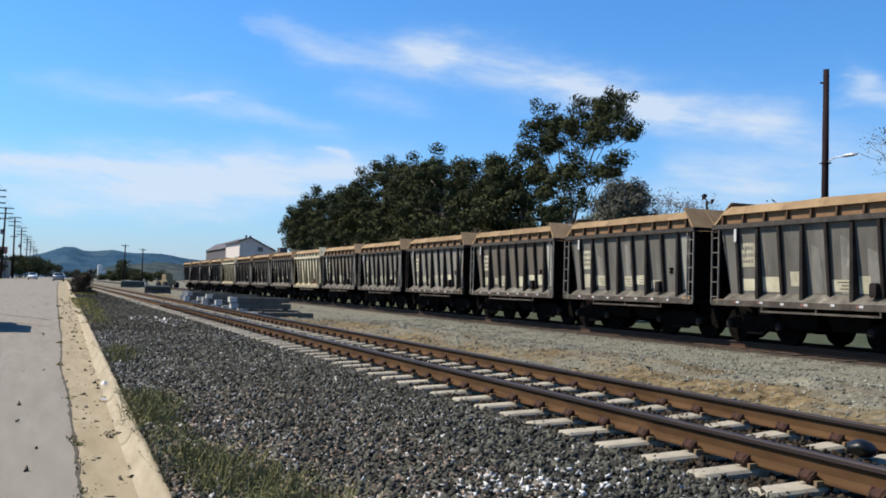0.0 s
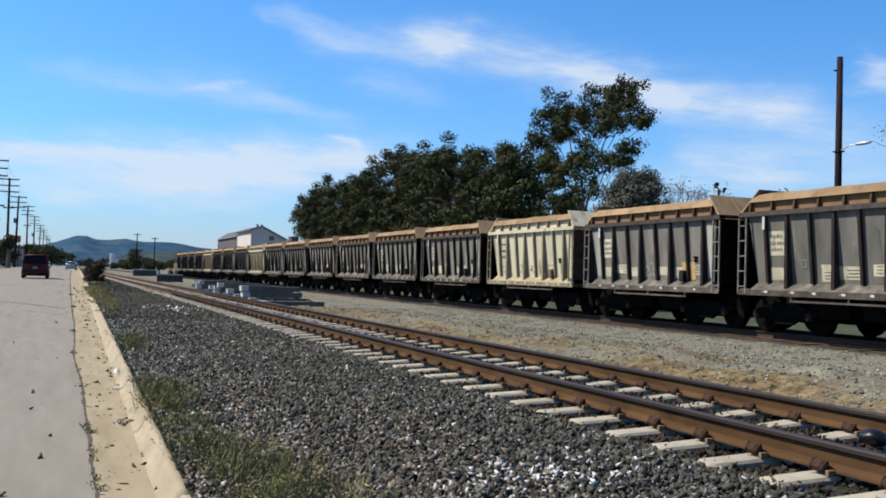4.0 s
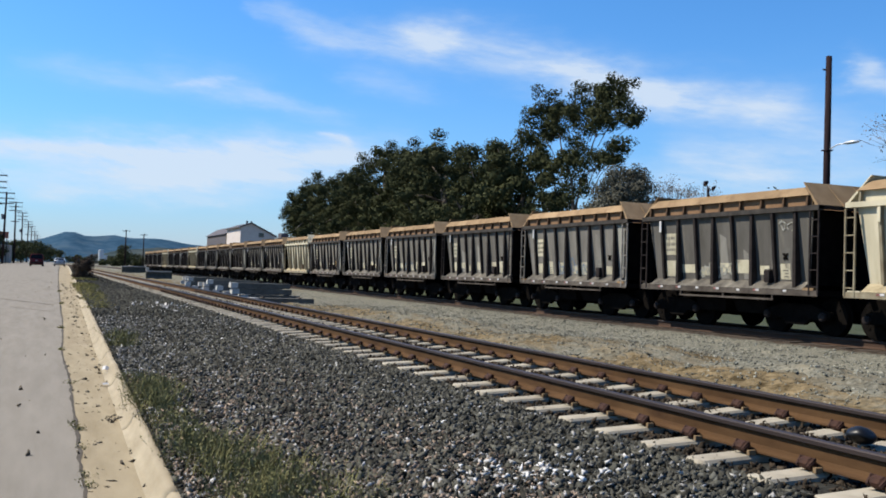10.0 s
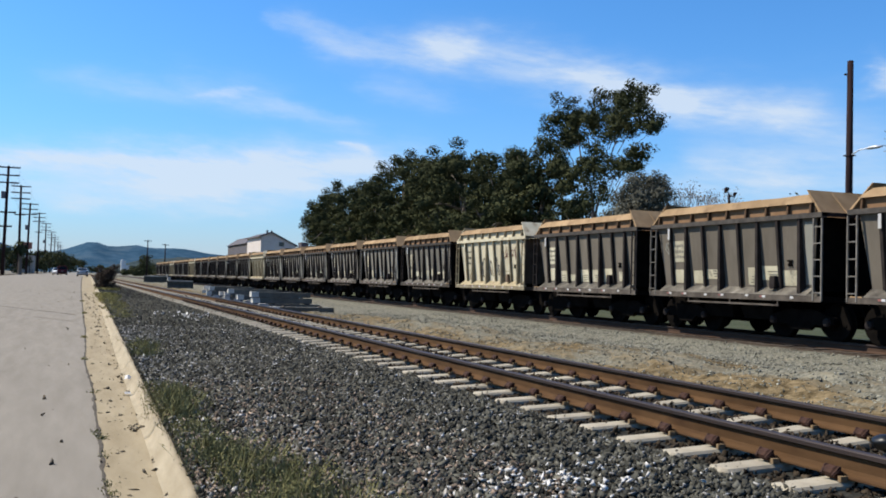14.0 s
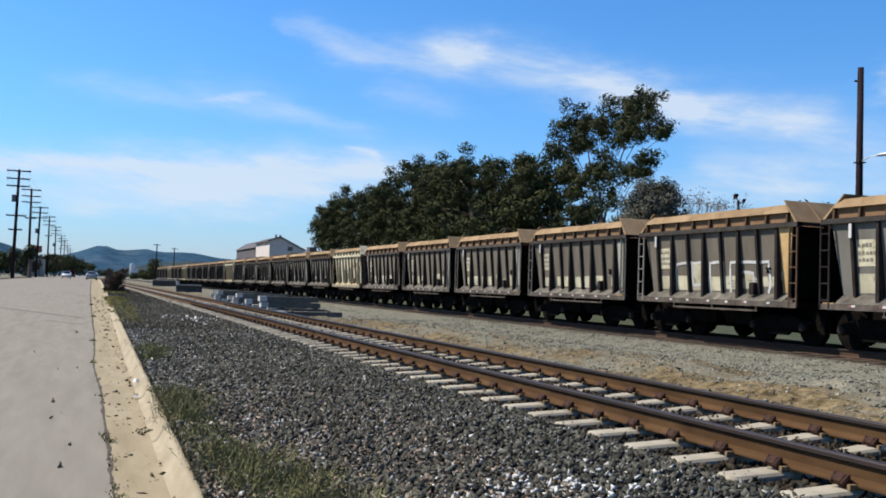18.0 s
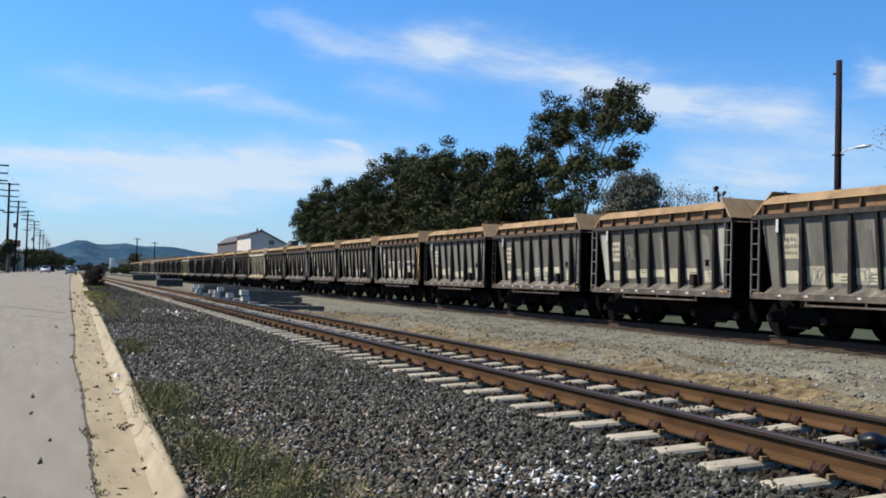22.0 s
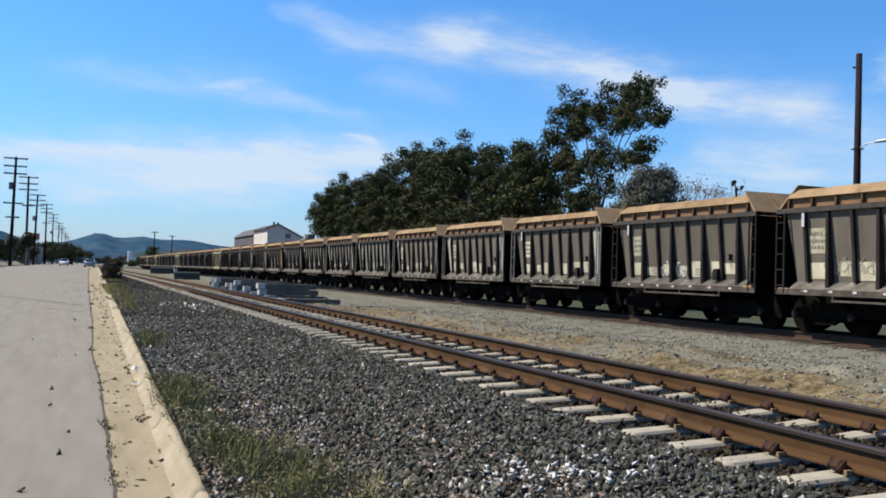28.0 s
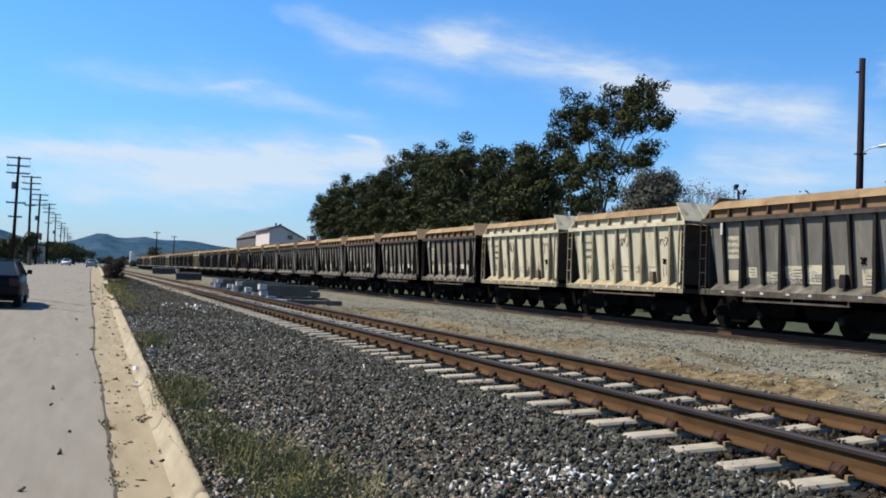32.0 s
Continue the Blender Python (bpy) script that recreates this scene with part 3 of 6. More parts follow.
def build_gravel():
    rng = np.random.default_rng(11)
    c = np.concatenate([scatter(rng, 78000, 0.76, 4.3, 3.5, 17, 1.15, ballast_z), scatter(rng, 42000, 0.9, 4.3, 17, 46, 1.25, ballast_z),
                        scatter(rng, 9000, 1.0, 4.4, 46, 120, 1.4, ballast_z), scatter(rng, 9000, 0.78, 4.3, -4.0, 3.6, 1.0, ballast_z),
                        scatter(rng, 3500, 6.7, 7.9, 4.0, 24, 1.2, ballast_z)])
    keep = np.ones(len(c), bool)
    for i, (x, y, z) in enumerate(c):
        if x < kerb_x(y) + 0.12 + 0.05 * ((i * 7) % 10) / 10:
            keep[i] = False
    c = c[keep]
    s = (0.020 + 0.058 * rng.random(len(c)) ** 1.6) * (1 + 0.006 * np.clip(c[:, 1] - 12, 0, 70)) * np.clip(0.62 + 0.3 * (c[:, 0] - 0.7), 0.62, 1.0)
    c[:, 2] += s * 0.10 + 0.040 * rng.random(len(c)) * np.clip((4.35 - c[:, 0]) * 2.5, 0.1, 1)
    stones("ballast_stones", c, s, STONE, "loose dark grey crushed stones beside the track", 1)
    w = np.concatenate([scatter(rng, 17000, 4.3, 6.9, -3.0, 18, 1.0, ballast_z), scatter(rng, 5000, 4.3, 6.9, 18, 60, 1.2, ballast_z)])
    s = (0.022 + 0.05 * rng.random(len(w)) ** 1.5) * (1 + 0.012 * np.clip(w[:, 1] - 10, 0, 50))
    w[:, 2] += s * 0.1 + 0.012 * rng.random(len(w))
    stones("track_stones", w, s, TRACK_STONE, "oily brown crushed stones between the rails", 4)
    b = np.stack([0.78 + 2.3 * rng.random(7600) ** 1.3, 4.3 + 8.0 * rng.random(7600) ** 1.8, np.zeros(7600)], 1)
    b = b[b[:, 0] > [kerb_x(v) + 0.15 for v in b[:, 1]]]
    b = b[rng.random(len(b)) < 1.25 - 0.08 * b[:, 1]]
    b[:, 2] = [ballast_z(p[0], p[1]) + 0.052 for p in b]
    stones("brown_stones", b, 0.014 + 0.040 * rng.random(len(b)) ** 1.8, BROWN_STONE, "finer pinkish brown gravel washed against the kerb", 6)
    q = np.stack([0.78 + 3.4 * rng.random(5200) ** 1.8, 3.8 + 20 * rng.random(5200) ** 1.3, np.zeros(5200)], 1)
    q = q[q[:, 0] > [kerb_x(v) + 0.15 for v in q[:, 1]]]
    q[:, 2] = [ballast_z(p[0], p[1]) + 0.052 for p in q]
    stones("light_stones", q, 0.014 + 0.036 * rng.random(len(q)) ** 1.6, GREY_FLECK, "light grey chips among the dark crushed stones", 7)
    # a scatter of pale, painted stones
    a = np.concatenate([np.stack([rng.normal(2.98, 0.42, 150), rng.normal(5.42, 0.24, 150), np.zeros(150)], 1),
                        np.stack([rng.normal(3.2, 0.35, 40), rng.normal(29.2, 1.5, 40), np.zeros(40)], 1),
                        np.stack([rng.uniform(1.0, 4.1, 150), rng.uniform(4.5, 30, 150), np.zeros(150)], 1)])
    a[:, 2] = [ballast_z(p[0], p[1]) + 0.060 for p in a]
    stones("pale_stones", a, np.concatenate([rng.uniform(0.012, 0.056, 150), rng.uniform(0.05, 0.11, 40), rng.uniform(0.02, 0.045, 150)]), PALE_STONE,
           "scattered whitish stones among the dark ones", 2)
    g = np.concatenate([scatter(rng, 34000, 7.4, 14.7, 8, 36, 1.0, yard_z), scatter(rng, 9000, 7.6, 14.6, 36, 80, 1.2, yard_z)])
    g = g[(g[:, 0] > 9.8) | (rng.random(len(g)) < 0.75)]
    stones("yard_stones", g, 0.018 + 0.045 * rng.random(len(g)) ** 2.5, YARD_STONE, "loose grey gravel between the tracks", 3)


build_gravel()


# ---------------------------------------------------------------- tracks
def rail_profile(x, top, h=0.18):
    """A flat-bottom rail, as a ring of points."""
    b = top - h
    return [(x - 0.07, b), (x + 0.07, b), (x + 0.07, b + 0.012), (x + 0.02, b + 0.03), (x + 0.009, b + 0.05), (x + 0.009, top - 0.045),
            (x + 0.036, top - 0.034), (x + 0.037, top - 0.008), (x + 0.028, top), (x - 0.028, top), (x - 0.037, top - 0.008), (x - 0.036, top - 0.034),
            (x - 0.009, top - 0.045), (x - 0.009, b + 0.05), (x - 0.02, b + 0.03), (x - 0.07, b + 0.012)]


def rail(x, top, parent, y0=-230.0, y1=900.0, rust=RAIL_RUST):
    bm = bmesh.new()
    loft(bm, [[(px, y, pz) for px, pz in rail_profile(x, top)] for y in (y0, 5, 15, 40, 120, 400, y1)])
    ob = part("rail", bm, rust, parent, "rusty steel rail with a dark worn head")
    ob.data.materials.append(RAIL_TOP)
    for p in ob.data.polygons:
        if p.center.z > top - 0.042:
            p.material_index = 1
    return ob


NEAR_X, NEAR_TOP = 4.77, 0.522
FAR_X, FAR_TOP = 15.77, 0.45
GAUGE = 1.508


def build_tracks():
    near = tagged(new("near_track"), "empty track of rusty rails on pale concrete ties", "railway track", kind="structure")
    for x in (NEAR_X, NEAR_X + GAUGE):
        rail(x, NEAR_TOP, near)
    mid = NEAR_X + GAUGE / 2
    bm = bmesh.new()
    top = NEAR_TOP - 0.185
    # a concrete tie: chamfered ends, dipped middle
    rings = []
    for x, w, z in ((-1.295, 0.10, top - 0.055), (-1.27, 0.112, top - 0.032), (-0.92, 0.114, top - 0.016), (-0.6, 0.114, top), (-0.25, 0.10, top - 0.03),
                    (0.25, 0.10, top - 0.03), (0.6, 0.114, top), (0.92, 0.114, top - 0.016), (1.27, 0.112, top - 0.032), (1.295, 0.10, top - 0.055)):
        rings.append([(x, -w - 0.015, top - 0.2), (x, -w, z - 0.02), (x, -w + 0.02, z), (x, w - 0.02, z), (x, w, z - 0.02), (x, w + 0.015, top - 0.2)])
    loft(bm, rings)
    tie = part("concrete_tie", bm, TIE, near)
    tie.location = (mid, 13.94, 0)
    # rail clip: shoulder and bent spring
    bm = bmesh.new()
    tube(bm, [(0, -0.062, top + 0.022), (0, -0.03, top + 0.038), (0, 0.03, top + 0.038), (0, 0.062, top + 0.022)], [0.026, 0.044, 0.044, 0.026], 8)
    tube(bm, [(-0.045, -0.05, top + 0.02), (0.0, -0.06, top + 0.072), (0.045, 0.0, top + 0.055), (0.0, 0.06, top + 0.072), (-0.045, 0.05, top + 0.02)], [0.015] * 5, 6)
    rusty = len(bm.faces)
    box(bm, -0.03, 0.03, -0.105, -0.078, top - 0.01, top + 0.026)
    clip = part("rail_clip", bm, CLIP_RUST, tie)
    clip.data.materials.append(PAD)
    for p in clip.data.polygons:
        p.material_index = 1 if p.index >= rusty else 0
    places = [s * GAUGE / 2 + d for s in (-1, 1) for d in (-0.105, 0.105)]
    clip.location = (places[0], 0, 0)
    for dx in places[1:]:
        again(clip, pose(dx, 0, 0), tie)
    rnd = random.Random(8)
    for i in range(-36, 260):
        if i == 0:
            continue
        y = 13.94 + 0.61 * i
        if y < -8:
            continue
        t = again(tie, pose(mid + rnd.uniform(-0.015, 0.015), y + rnd.uniform(-0.01, 0.01), rnd.uniform(-0.004, 0.004), 0, 0, rnd.uniform(-0.4, 0.4)), near)
        if y < 45:
            for dx in places:
                again(clip, pose(dx, 0, 0), t)
    # far track
    far = tagged(new("far_track"), "older track with low dark timber ties", "railway track", kind="structure")
    for x in (FAR_X, FAR_X + GAUGE):
        rail(x, FAR_TOP, far, rust=FAR_RUST)
    bm = bmesh.new()
    box(bm, -1.3, 1.3, -0.115, 0.115, FAR_TOP - 0.36, FAR_TOP - 0.175)
    bmesh.ops.bevel(bm, geom=bm.edges[:], offset=0.012, segments=1)
    t0 = part("timber_tie", bm, OLD_TIE, far)
    t0.location = (FAR_X + GAUGE / 2, 8.0, 0)
    for i in range(1, 240):
        again(t0, pose(FAR_X + GAUGE / 2 + rnd.uniform(-0.05, 0.05), 8.0 + 0.52 * i + rnd.uniform(-0.03, 0.03), rnd.uniform(-0.012, 0.004), 0, 0, rnd.uniform(-1.5, 1.5)), far)


build_tracks()

sheet("grass_verge", [19.2, 20.2, 22, 24, 27, 34, 48, 60], [-10] + steps(4, 140, 3, 1.03), lambda x, y: yard_z(x, y) + (0.02 if 19.3 < x < 59 else -0.03), GRASS, label="dry green grass beyond the far track", rough=0.03)


# ---------------------------------------------------------------- train
PITCH = 7.162
SIDE = 1.52
HALF = 3.22


def travelled(t):
    return 5.18286 * t + 0.0124803 * t * t + 0.0000643 * t ** 3


def sheet_x(z):
    """The side sheets lean in towards the bottom."""
    return -(1.28 + 0.15 * (z - 1.15) / 1.6)


RIB_Y = [2.38 - 0.695 * i for i in range(8)]


def plate(bm, y0, y1, z0, z1, off=0.007, sag=0.0):
    """A painted patch, thin, on the leaning sheet of the near side."""
    return quad(bm, ((y0, z0), (y1, z0 + sag), (y1, z1 + sag), (y0, z1)), off)


def quad(bm, corners, off=0.007):
    """A thin painted patch with any four (y, z) corners."""
    return loft(bm, [[(sheet_x(z) - d, y, z) for y, z in corners] for d in (0.0, off)])


def mirror(points):
    return [(-x, y, z) for x, y, z in points]


def ladder(parent, y0, y1, material):
    bm = bmesh.new()
    for y in (y0, y1):
        box(bm, -SIDE - 0.014, -SIDE + 0.022, y - 0.018, y + 0.018, 0.90, 2.70)
    for i in range(5):
        z = 1.06 + 0.36 * i
        box(bm, -SIDE - 0.010, -SIDE + 0.012, y0, y1, z, z + 0.026)
    return part("ladder", bm, material, parent)


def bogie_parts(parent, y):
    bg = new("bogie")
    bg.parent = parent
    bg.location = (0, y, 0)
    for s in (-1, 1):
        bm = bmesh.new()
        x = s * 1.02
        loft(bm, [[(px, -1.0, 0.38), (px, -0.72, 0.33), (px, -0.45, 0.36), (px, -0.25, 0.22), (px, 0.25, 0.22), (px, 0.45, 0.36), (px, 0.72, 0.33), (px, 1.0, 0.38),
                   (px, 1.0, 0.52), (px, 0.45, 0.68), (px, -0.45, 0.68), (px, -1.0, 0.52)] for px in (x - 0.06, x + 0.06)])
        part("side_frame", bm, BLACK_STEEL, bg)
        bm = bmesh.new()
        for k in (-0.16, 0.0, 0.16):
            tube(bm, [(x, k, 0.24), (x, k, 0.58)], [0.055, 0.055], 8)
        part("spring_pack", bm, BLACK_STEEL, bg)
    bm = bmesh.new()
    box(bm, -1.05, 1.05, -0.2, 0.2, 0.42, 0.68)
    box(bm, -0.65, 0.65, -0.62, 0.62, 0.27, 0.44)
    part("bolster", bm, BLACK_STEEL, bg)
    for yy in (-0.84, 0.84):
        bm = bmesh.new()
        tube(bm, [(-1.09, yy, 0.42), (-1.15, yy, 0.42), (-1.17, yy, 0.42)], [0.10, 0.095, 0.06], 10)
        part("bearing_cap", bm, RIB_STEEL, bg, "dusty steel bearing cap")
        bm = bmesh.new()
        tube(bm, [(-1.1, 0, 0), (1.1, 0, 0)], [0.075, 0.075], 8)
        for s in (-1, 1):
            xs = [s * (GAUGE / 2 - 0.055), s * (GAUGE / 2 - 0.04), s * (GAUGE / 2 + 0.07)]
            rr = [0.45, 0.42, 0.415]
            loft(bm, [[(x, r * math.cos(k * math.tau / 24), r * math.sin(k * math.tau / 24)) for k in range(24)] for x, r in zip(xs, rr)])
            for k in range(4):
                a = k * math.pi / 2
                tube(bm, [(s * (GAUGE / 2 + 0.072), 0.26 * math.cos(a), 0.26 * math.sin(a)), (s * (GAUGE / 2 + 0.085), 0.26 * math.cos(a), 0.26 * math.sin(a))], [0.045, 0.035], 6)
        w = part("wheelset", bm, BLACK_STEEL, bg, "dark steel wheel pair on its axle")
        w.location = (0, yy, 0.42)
    return bg


def hopper_car(paint, rib_paint, ledge_paint, collar_end, label, seed, patches="many", corner=None, rungs=None, end_pale=True, first_pale=False):
    """A short ribbed hopper car; it rolls along +y, its base lies at the rail head."""
    car = thing("hopper_car", label, "freight car", "cars of the train")
    rnd = random.Random(seed)
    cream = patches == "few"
    # end faces get dark colours of their own that imitate shade
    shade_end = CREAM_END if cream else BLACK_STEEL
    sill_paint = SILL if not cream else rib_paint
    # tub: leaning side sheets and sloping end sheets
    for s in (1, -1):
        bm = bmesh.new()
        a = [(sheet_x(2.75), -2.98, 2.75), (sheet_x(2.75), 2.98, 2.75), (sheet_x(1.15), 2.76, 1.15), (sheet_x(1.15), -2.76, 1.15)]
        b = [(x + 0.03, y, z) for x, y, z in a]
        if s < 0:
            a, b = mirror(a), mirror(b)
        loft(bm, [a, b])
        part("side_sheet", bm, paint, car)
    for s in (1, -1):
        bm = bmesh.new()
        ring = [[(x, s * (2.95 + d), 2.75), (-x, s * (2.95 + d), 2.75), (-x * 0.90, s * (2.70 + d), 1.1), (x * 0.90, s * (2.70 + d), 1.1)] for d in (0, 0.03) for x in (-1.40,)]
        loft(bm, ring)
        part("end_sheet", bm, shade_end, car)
    # load floor inside
    bm = bmesh.new()
    loft(bm, [[(-1.25, -2.6, z), (1.25, -2.6, z), (1.25, 2.6, z), (-1.25, 2.6, z)] for z in (1.1, 1.2)])
    part("hopper_floor", bm, BLACK_STEEL, car)
    for s in (1, -1):
        for i, y in enumerate(RIB_Y):
            fat = i % 2 == 1
            zb = 1.02 if fat else 1.16
            w = 0.036
            out_top, out_bot = (SIDE - 0.03, SIDE - 0.06) if fat else (-sheet_x(2.7) + 0.085, -sheet_x(1.16) + 0.085)
            bm = bmesh.new()
            wb = w * (1.35 if fat else 1.0)
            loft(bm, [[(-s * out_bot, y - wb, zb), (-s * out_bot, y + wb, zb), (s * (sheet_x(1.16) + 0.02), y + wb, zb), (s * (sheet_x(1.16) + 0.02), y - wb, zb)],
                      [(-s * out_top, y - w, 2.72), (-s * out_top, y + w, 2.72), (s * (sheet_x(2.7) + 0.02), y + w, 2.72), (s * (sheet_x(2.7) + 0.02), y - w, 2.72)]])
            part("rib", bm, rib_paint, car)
    for s in (1, -1):
        bm = bmesh.new()
        box(bm, *sorted((-s * SIDE, -s * 1.36)), -HALF, HALF, 2.72, 2.83)
        bmesh.ops.bevel(bm, geom=bm.edges[:], offset=0.012, segments=1)
        part("top_chord", bm, CHORD if not cream else paint, car)
        bm = bmesh.new()
        box(bm, *sorted((-s * SIDE, -s * 1.44)), -HALF, HALF, 0.87, 0.995)
        part("side_sill", bm, sill_paint, car)
        bm = bmesh.new()
        ys = [-2.78] + RIB_Y[::-1] + [2.78]
        ring = [[(-s * SIDE, y, 0.997 + rnd.uniform(0, 0.006)), (s * (sheet_x(1.16)), y, 1.165 + rnd.uniform(0, 0.03)), (s * (sheet_x(1.16) + 0.05), y, 1.10)] for y in ys]
        loft(bm, ring)
        part("slope_ledge", bm, ledge_paint, car, "dusty sloping ledge")
    # foot plates at the ends of the ledge
    for e in (-1, 1):
        bm = bmesh.new()
        box(bm, -SIDE - 0.004, -SIDE + 0.14, *sorted((e * 2.80, e * 3.12)), 0.99, 1.05 if e < 0 else 1.02)
        bmesh.ops.bevel(bm, geom=bm.edges[:], offset=0.015, segments=1)
        part("foot_plate", bm, rnd.choice((DUST, OCHRE, DUST)) if not cream else paint, car)
    # collar: recessed band with stub ribs, leaning boards, raised ends
    for s in (1, -1):
        bm = bmesh.new()
        box(bm, *sorted((-s * 1.42, -s * 1.38)), -2.95, 2.95, 2.83, 3.09)
        part("collar_band", bm, TAN_DARK if not cream else paint, car)
        bm = bmesh.new()
        loft(bm, [[(-s * 1.515, -0.028, 2.832), (-s * 1.515, 0.028, 2.832), (-s * 1.42, 0.028, 2.832), (-s * 1.42, -0.028, 2.832)],
                  [(-s * 1.49, -0.022, 3.07), (-s * 1.49, 0.022, 3.07), (-s * 1.42, 0.022, 3.07), (-s * 1.42, -0.022, 3.07)]])
        stub = part("collar_stub", bm, COLLAR_STUB if not cream else rib_paint, car)
        stub.location.y = -2.86
        for k in range(1, 9):
            again(stub, pose(0, -2.86 + 5.72 * k / 8, 0), car)
        bm = bmesh.new()
        loft(bm, [[(-s * 1.515, y0, 3.055), (-s * 1.38, y1, 3.25), (-s * 1.35, y1, 3.25), (-s * 1.41, y0, 3.055)]
                  for y0, y1 in ((-2.94, -2.70), (-2.4, -2.3), (-1.7, -1.7), (-1.0, -1.0), (-0.3, -0.3), (0.4, 0.4), (1.1, 1.1), (1.8, 1.8), (2.4, 2.3), (2.94, 2.70))])
        for v in bm.verts:
            if v.co.z > 3.1:
                v.co.z += 0.03 * noise.noise(Vector((v.co.y * 2.1, seed, s)))
                v.co.x += 0.03 * noise.noise(Vector((v.co.y * 1.7, seed, s + 5)))
        part("collar_board", bm, TAN, car)
    for e in (-1, 1):
        bm = bmesh.new()
        loft(bm, [[(-1.50, e * 3.19, 2.832), (1.50, e * 3.19, 2.832), (1.50, e * 3.11, 2.832), (-1.50, e * 3.11, 2.832)],
                  [(-1.41, e * 2.68, 3.36), (1.41, e * 2.68, 3.36), (1.41, e * 2.65, 3.36), (-1.41, e * 2.65, 3.36)]])
        end = part("collar_end", bm, collar_end, car)
        for x in (-0.75, 0.0, 0.75):
            bm = bmesh.new()
            loft(bm, [[(x - 0.03, e * 3.16, 2.833), (x + 0.03, e * 3.16, 2.833), (x + 0.03, e * 3.22, 2.833), (x - 0.03, e * 3.22, 2.833)],
                      [(x - 0.03, e * 2.685, 3.33), (x + 0.03, e * 2.685, 3.33), (x + 0.03, e * 2.72, 3.33), (x - 0.03, e * 2.72, 3.33)]])
            part("stiffener", bm, collar_end, end)
        bm = bmesh.new()
        box(bm, -1.49, 1.49, *sorted((e * 3.08, e * HALF)), 2.75, 2.83)
        part("end_chord", bm, rib_paint, car)
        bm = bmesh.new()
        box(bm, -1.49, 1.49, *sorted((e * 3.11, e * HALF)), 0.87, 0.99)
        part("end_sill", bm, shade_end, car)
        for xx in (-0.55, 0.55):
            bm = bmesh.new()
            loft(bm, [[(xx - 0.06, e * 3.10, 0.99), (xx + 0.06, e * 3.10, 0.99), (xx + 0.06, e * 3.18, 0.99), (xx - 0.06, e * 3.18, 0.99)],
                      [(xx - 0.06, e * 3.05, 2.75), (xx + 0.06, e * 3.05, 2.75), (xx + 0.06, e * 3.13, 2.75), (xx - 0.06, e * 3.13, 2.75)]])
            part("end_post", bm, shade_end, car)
        bm = bmesh.new()
        box(bm, -0.12, 0.12, *sorted((e * HALF, e * 3.45)), 0.68, 0.92)
        box(bm, -0.17, 0.17, *sorted((e * 3.40, e * 3.565)), 0.64, 0.96)
        part("coupler", bm, BLACK_STEEL, car)
        tube_bm = bmesh.new()
        tube(tube_bm, [(-0.35, e * 3.2, 0.8), (-0.36, e * 3.35, 0.5), (-0.2, e * 3.52, 0.42)], [0.03] * 3, 6)
        part("brake_hose", tube_bm, BLACK_STEEL, car)
    step_paint = rungs or (LADDER if not cream else rib_paint)
    ladder(car, -3.235, -2.99, step_paint if corner is None else COLLAR_STUB)
    ladder(car, 2.95, 3.20, step_paint)
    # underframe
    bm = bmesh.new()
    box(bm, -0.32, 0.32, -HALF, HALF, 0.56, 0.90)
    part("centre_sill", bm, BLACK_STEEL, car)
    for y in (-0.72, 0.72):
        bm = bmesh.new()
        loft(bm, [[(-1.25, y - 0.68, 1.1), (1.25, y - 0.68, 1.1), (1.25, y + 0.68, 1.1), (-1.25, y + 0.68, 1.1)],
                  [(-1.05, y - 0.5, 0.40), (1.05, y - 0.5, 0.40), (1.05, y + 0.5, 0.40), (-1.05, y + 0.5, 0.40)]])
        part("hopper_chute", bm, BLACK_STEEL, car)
    bm = bmesh.new()
    box(bm, -SIDE + 0.01, -SIDE + 0.05, -1.9, 1.5, 0.745, 0.785)
    for y in (-1.88, -0.2, 1.45):
        box(bm, -SIDE + 0.015, -SIDE + 0.045, y, y + 0.03, 0.785, 0.87)
    part("step_rod", bm, SILL, car)
    for y in (-2.15, 2.15):
        bogie_parts(car, y)
    # red and white reflectors along the sill
    bm = bmesh.new()
    box(bm, -SIDE - 0.006, -SIDE, -0.10, 0.0, 0.935, 0.985)
    r0 = part("reflector", bm, WHITE_MARK, car)
    r0.location = (0, 2.3, 0)
    bm = bmesh.new()
    box(bm, -SIDE - 0.006, -SIDE, 0.002, 0.09, 0.935, 0.98)
    q0 = part("red_reflector", bm, RED_MARK, car, "faded red reflector tape")
    q0.location = (0, 2.3, 0)
    for k in range(1, 7):
        m = pose(0, 2.3 - 0.75 * k + rnd.uniform(-0.1, 0.1), rnd.uniform(-0.012, 0.008))
        again(r0, m, car)
        if k % 2 or cream:
            again(q0, m, car)
    # painted patches between the ribs
    spans = [(b + 0.05, a - 0.045) for a, b in zip(RIB_Y, RIB_Y[1:])]
    if corner is not None:
        part("corner_paint", quad(bmesh.new(), ((-2.98, 2.74), (-2.53, 2.74), (-2.56, 1.2), (-2.76, 1.2)), 0.012), corner, car, "flat ochre paint")
    elif end_pale and not cream:
        part("end_panel_patch", quad(bmesh.new(), ((-2.93, 2.64), (-2.62, 2.64), (-2.56, 1.25), (-2.74, 1.25)), 0.008), PALE_PANEL, car)
    if first_pale and not cream:
        part("end_panel_patch", quad(bmesh.new(), ((2.48, 2.62), (2.90, 2.62), (2.72, 1.25), (2.50, 1.25)), 0.008), PALE_PANEL, car)
    a, b = spans[0]
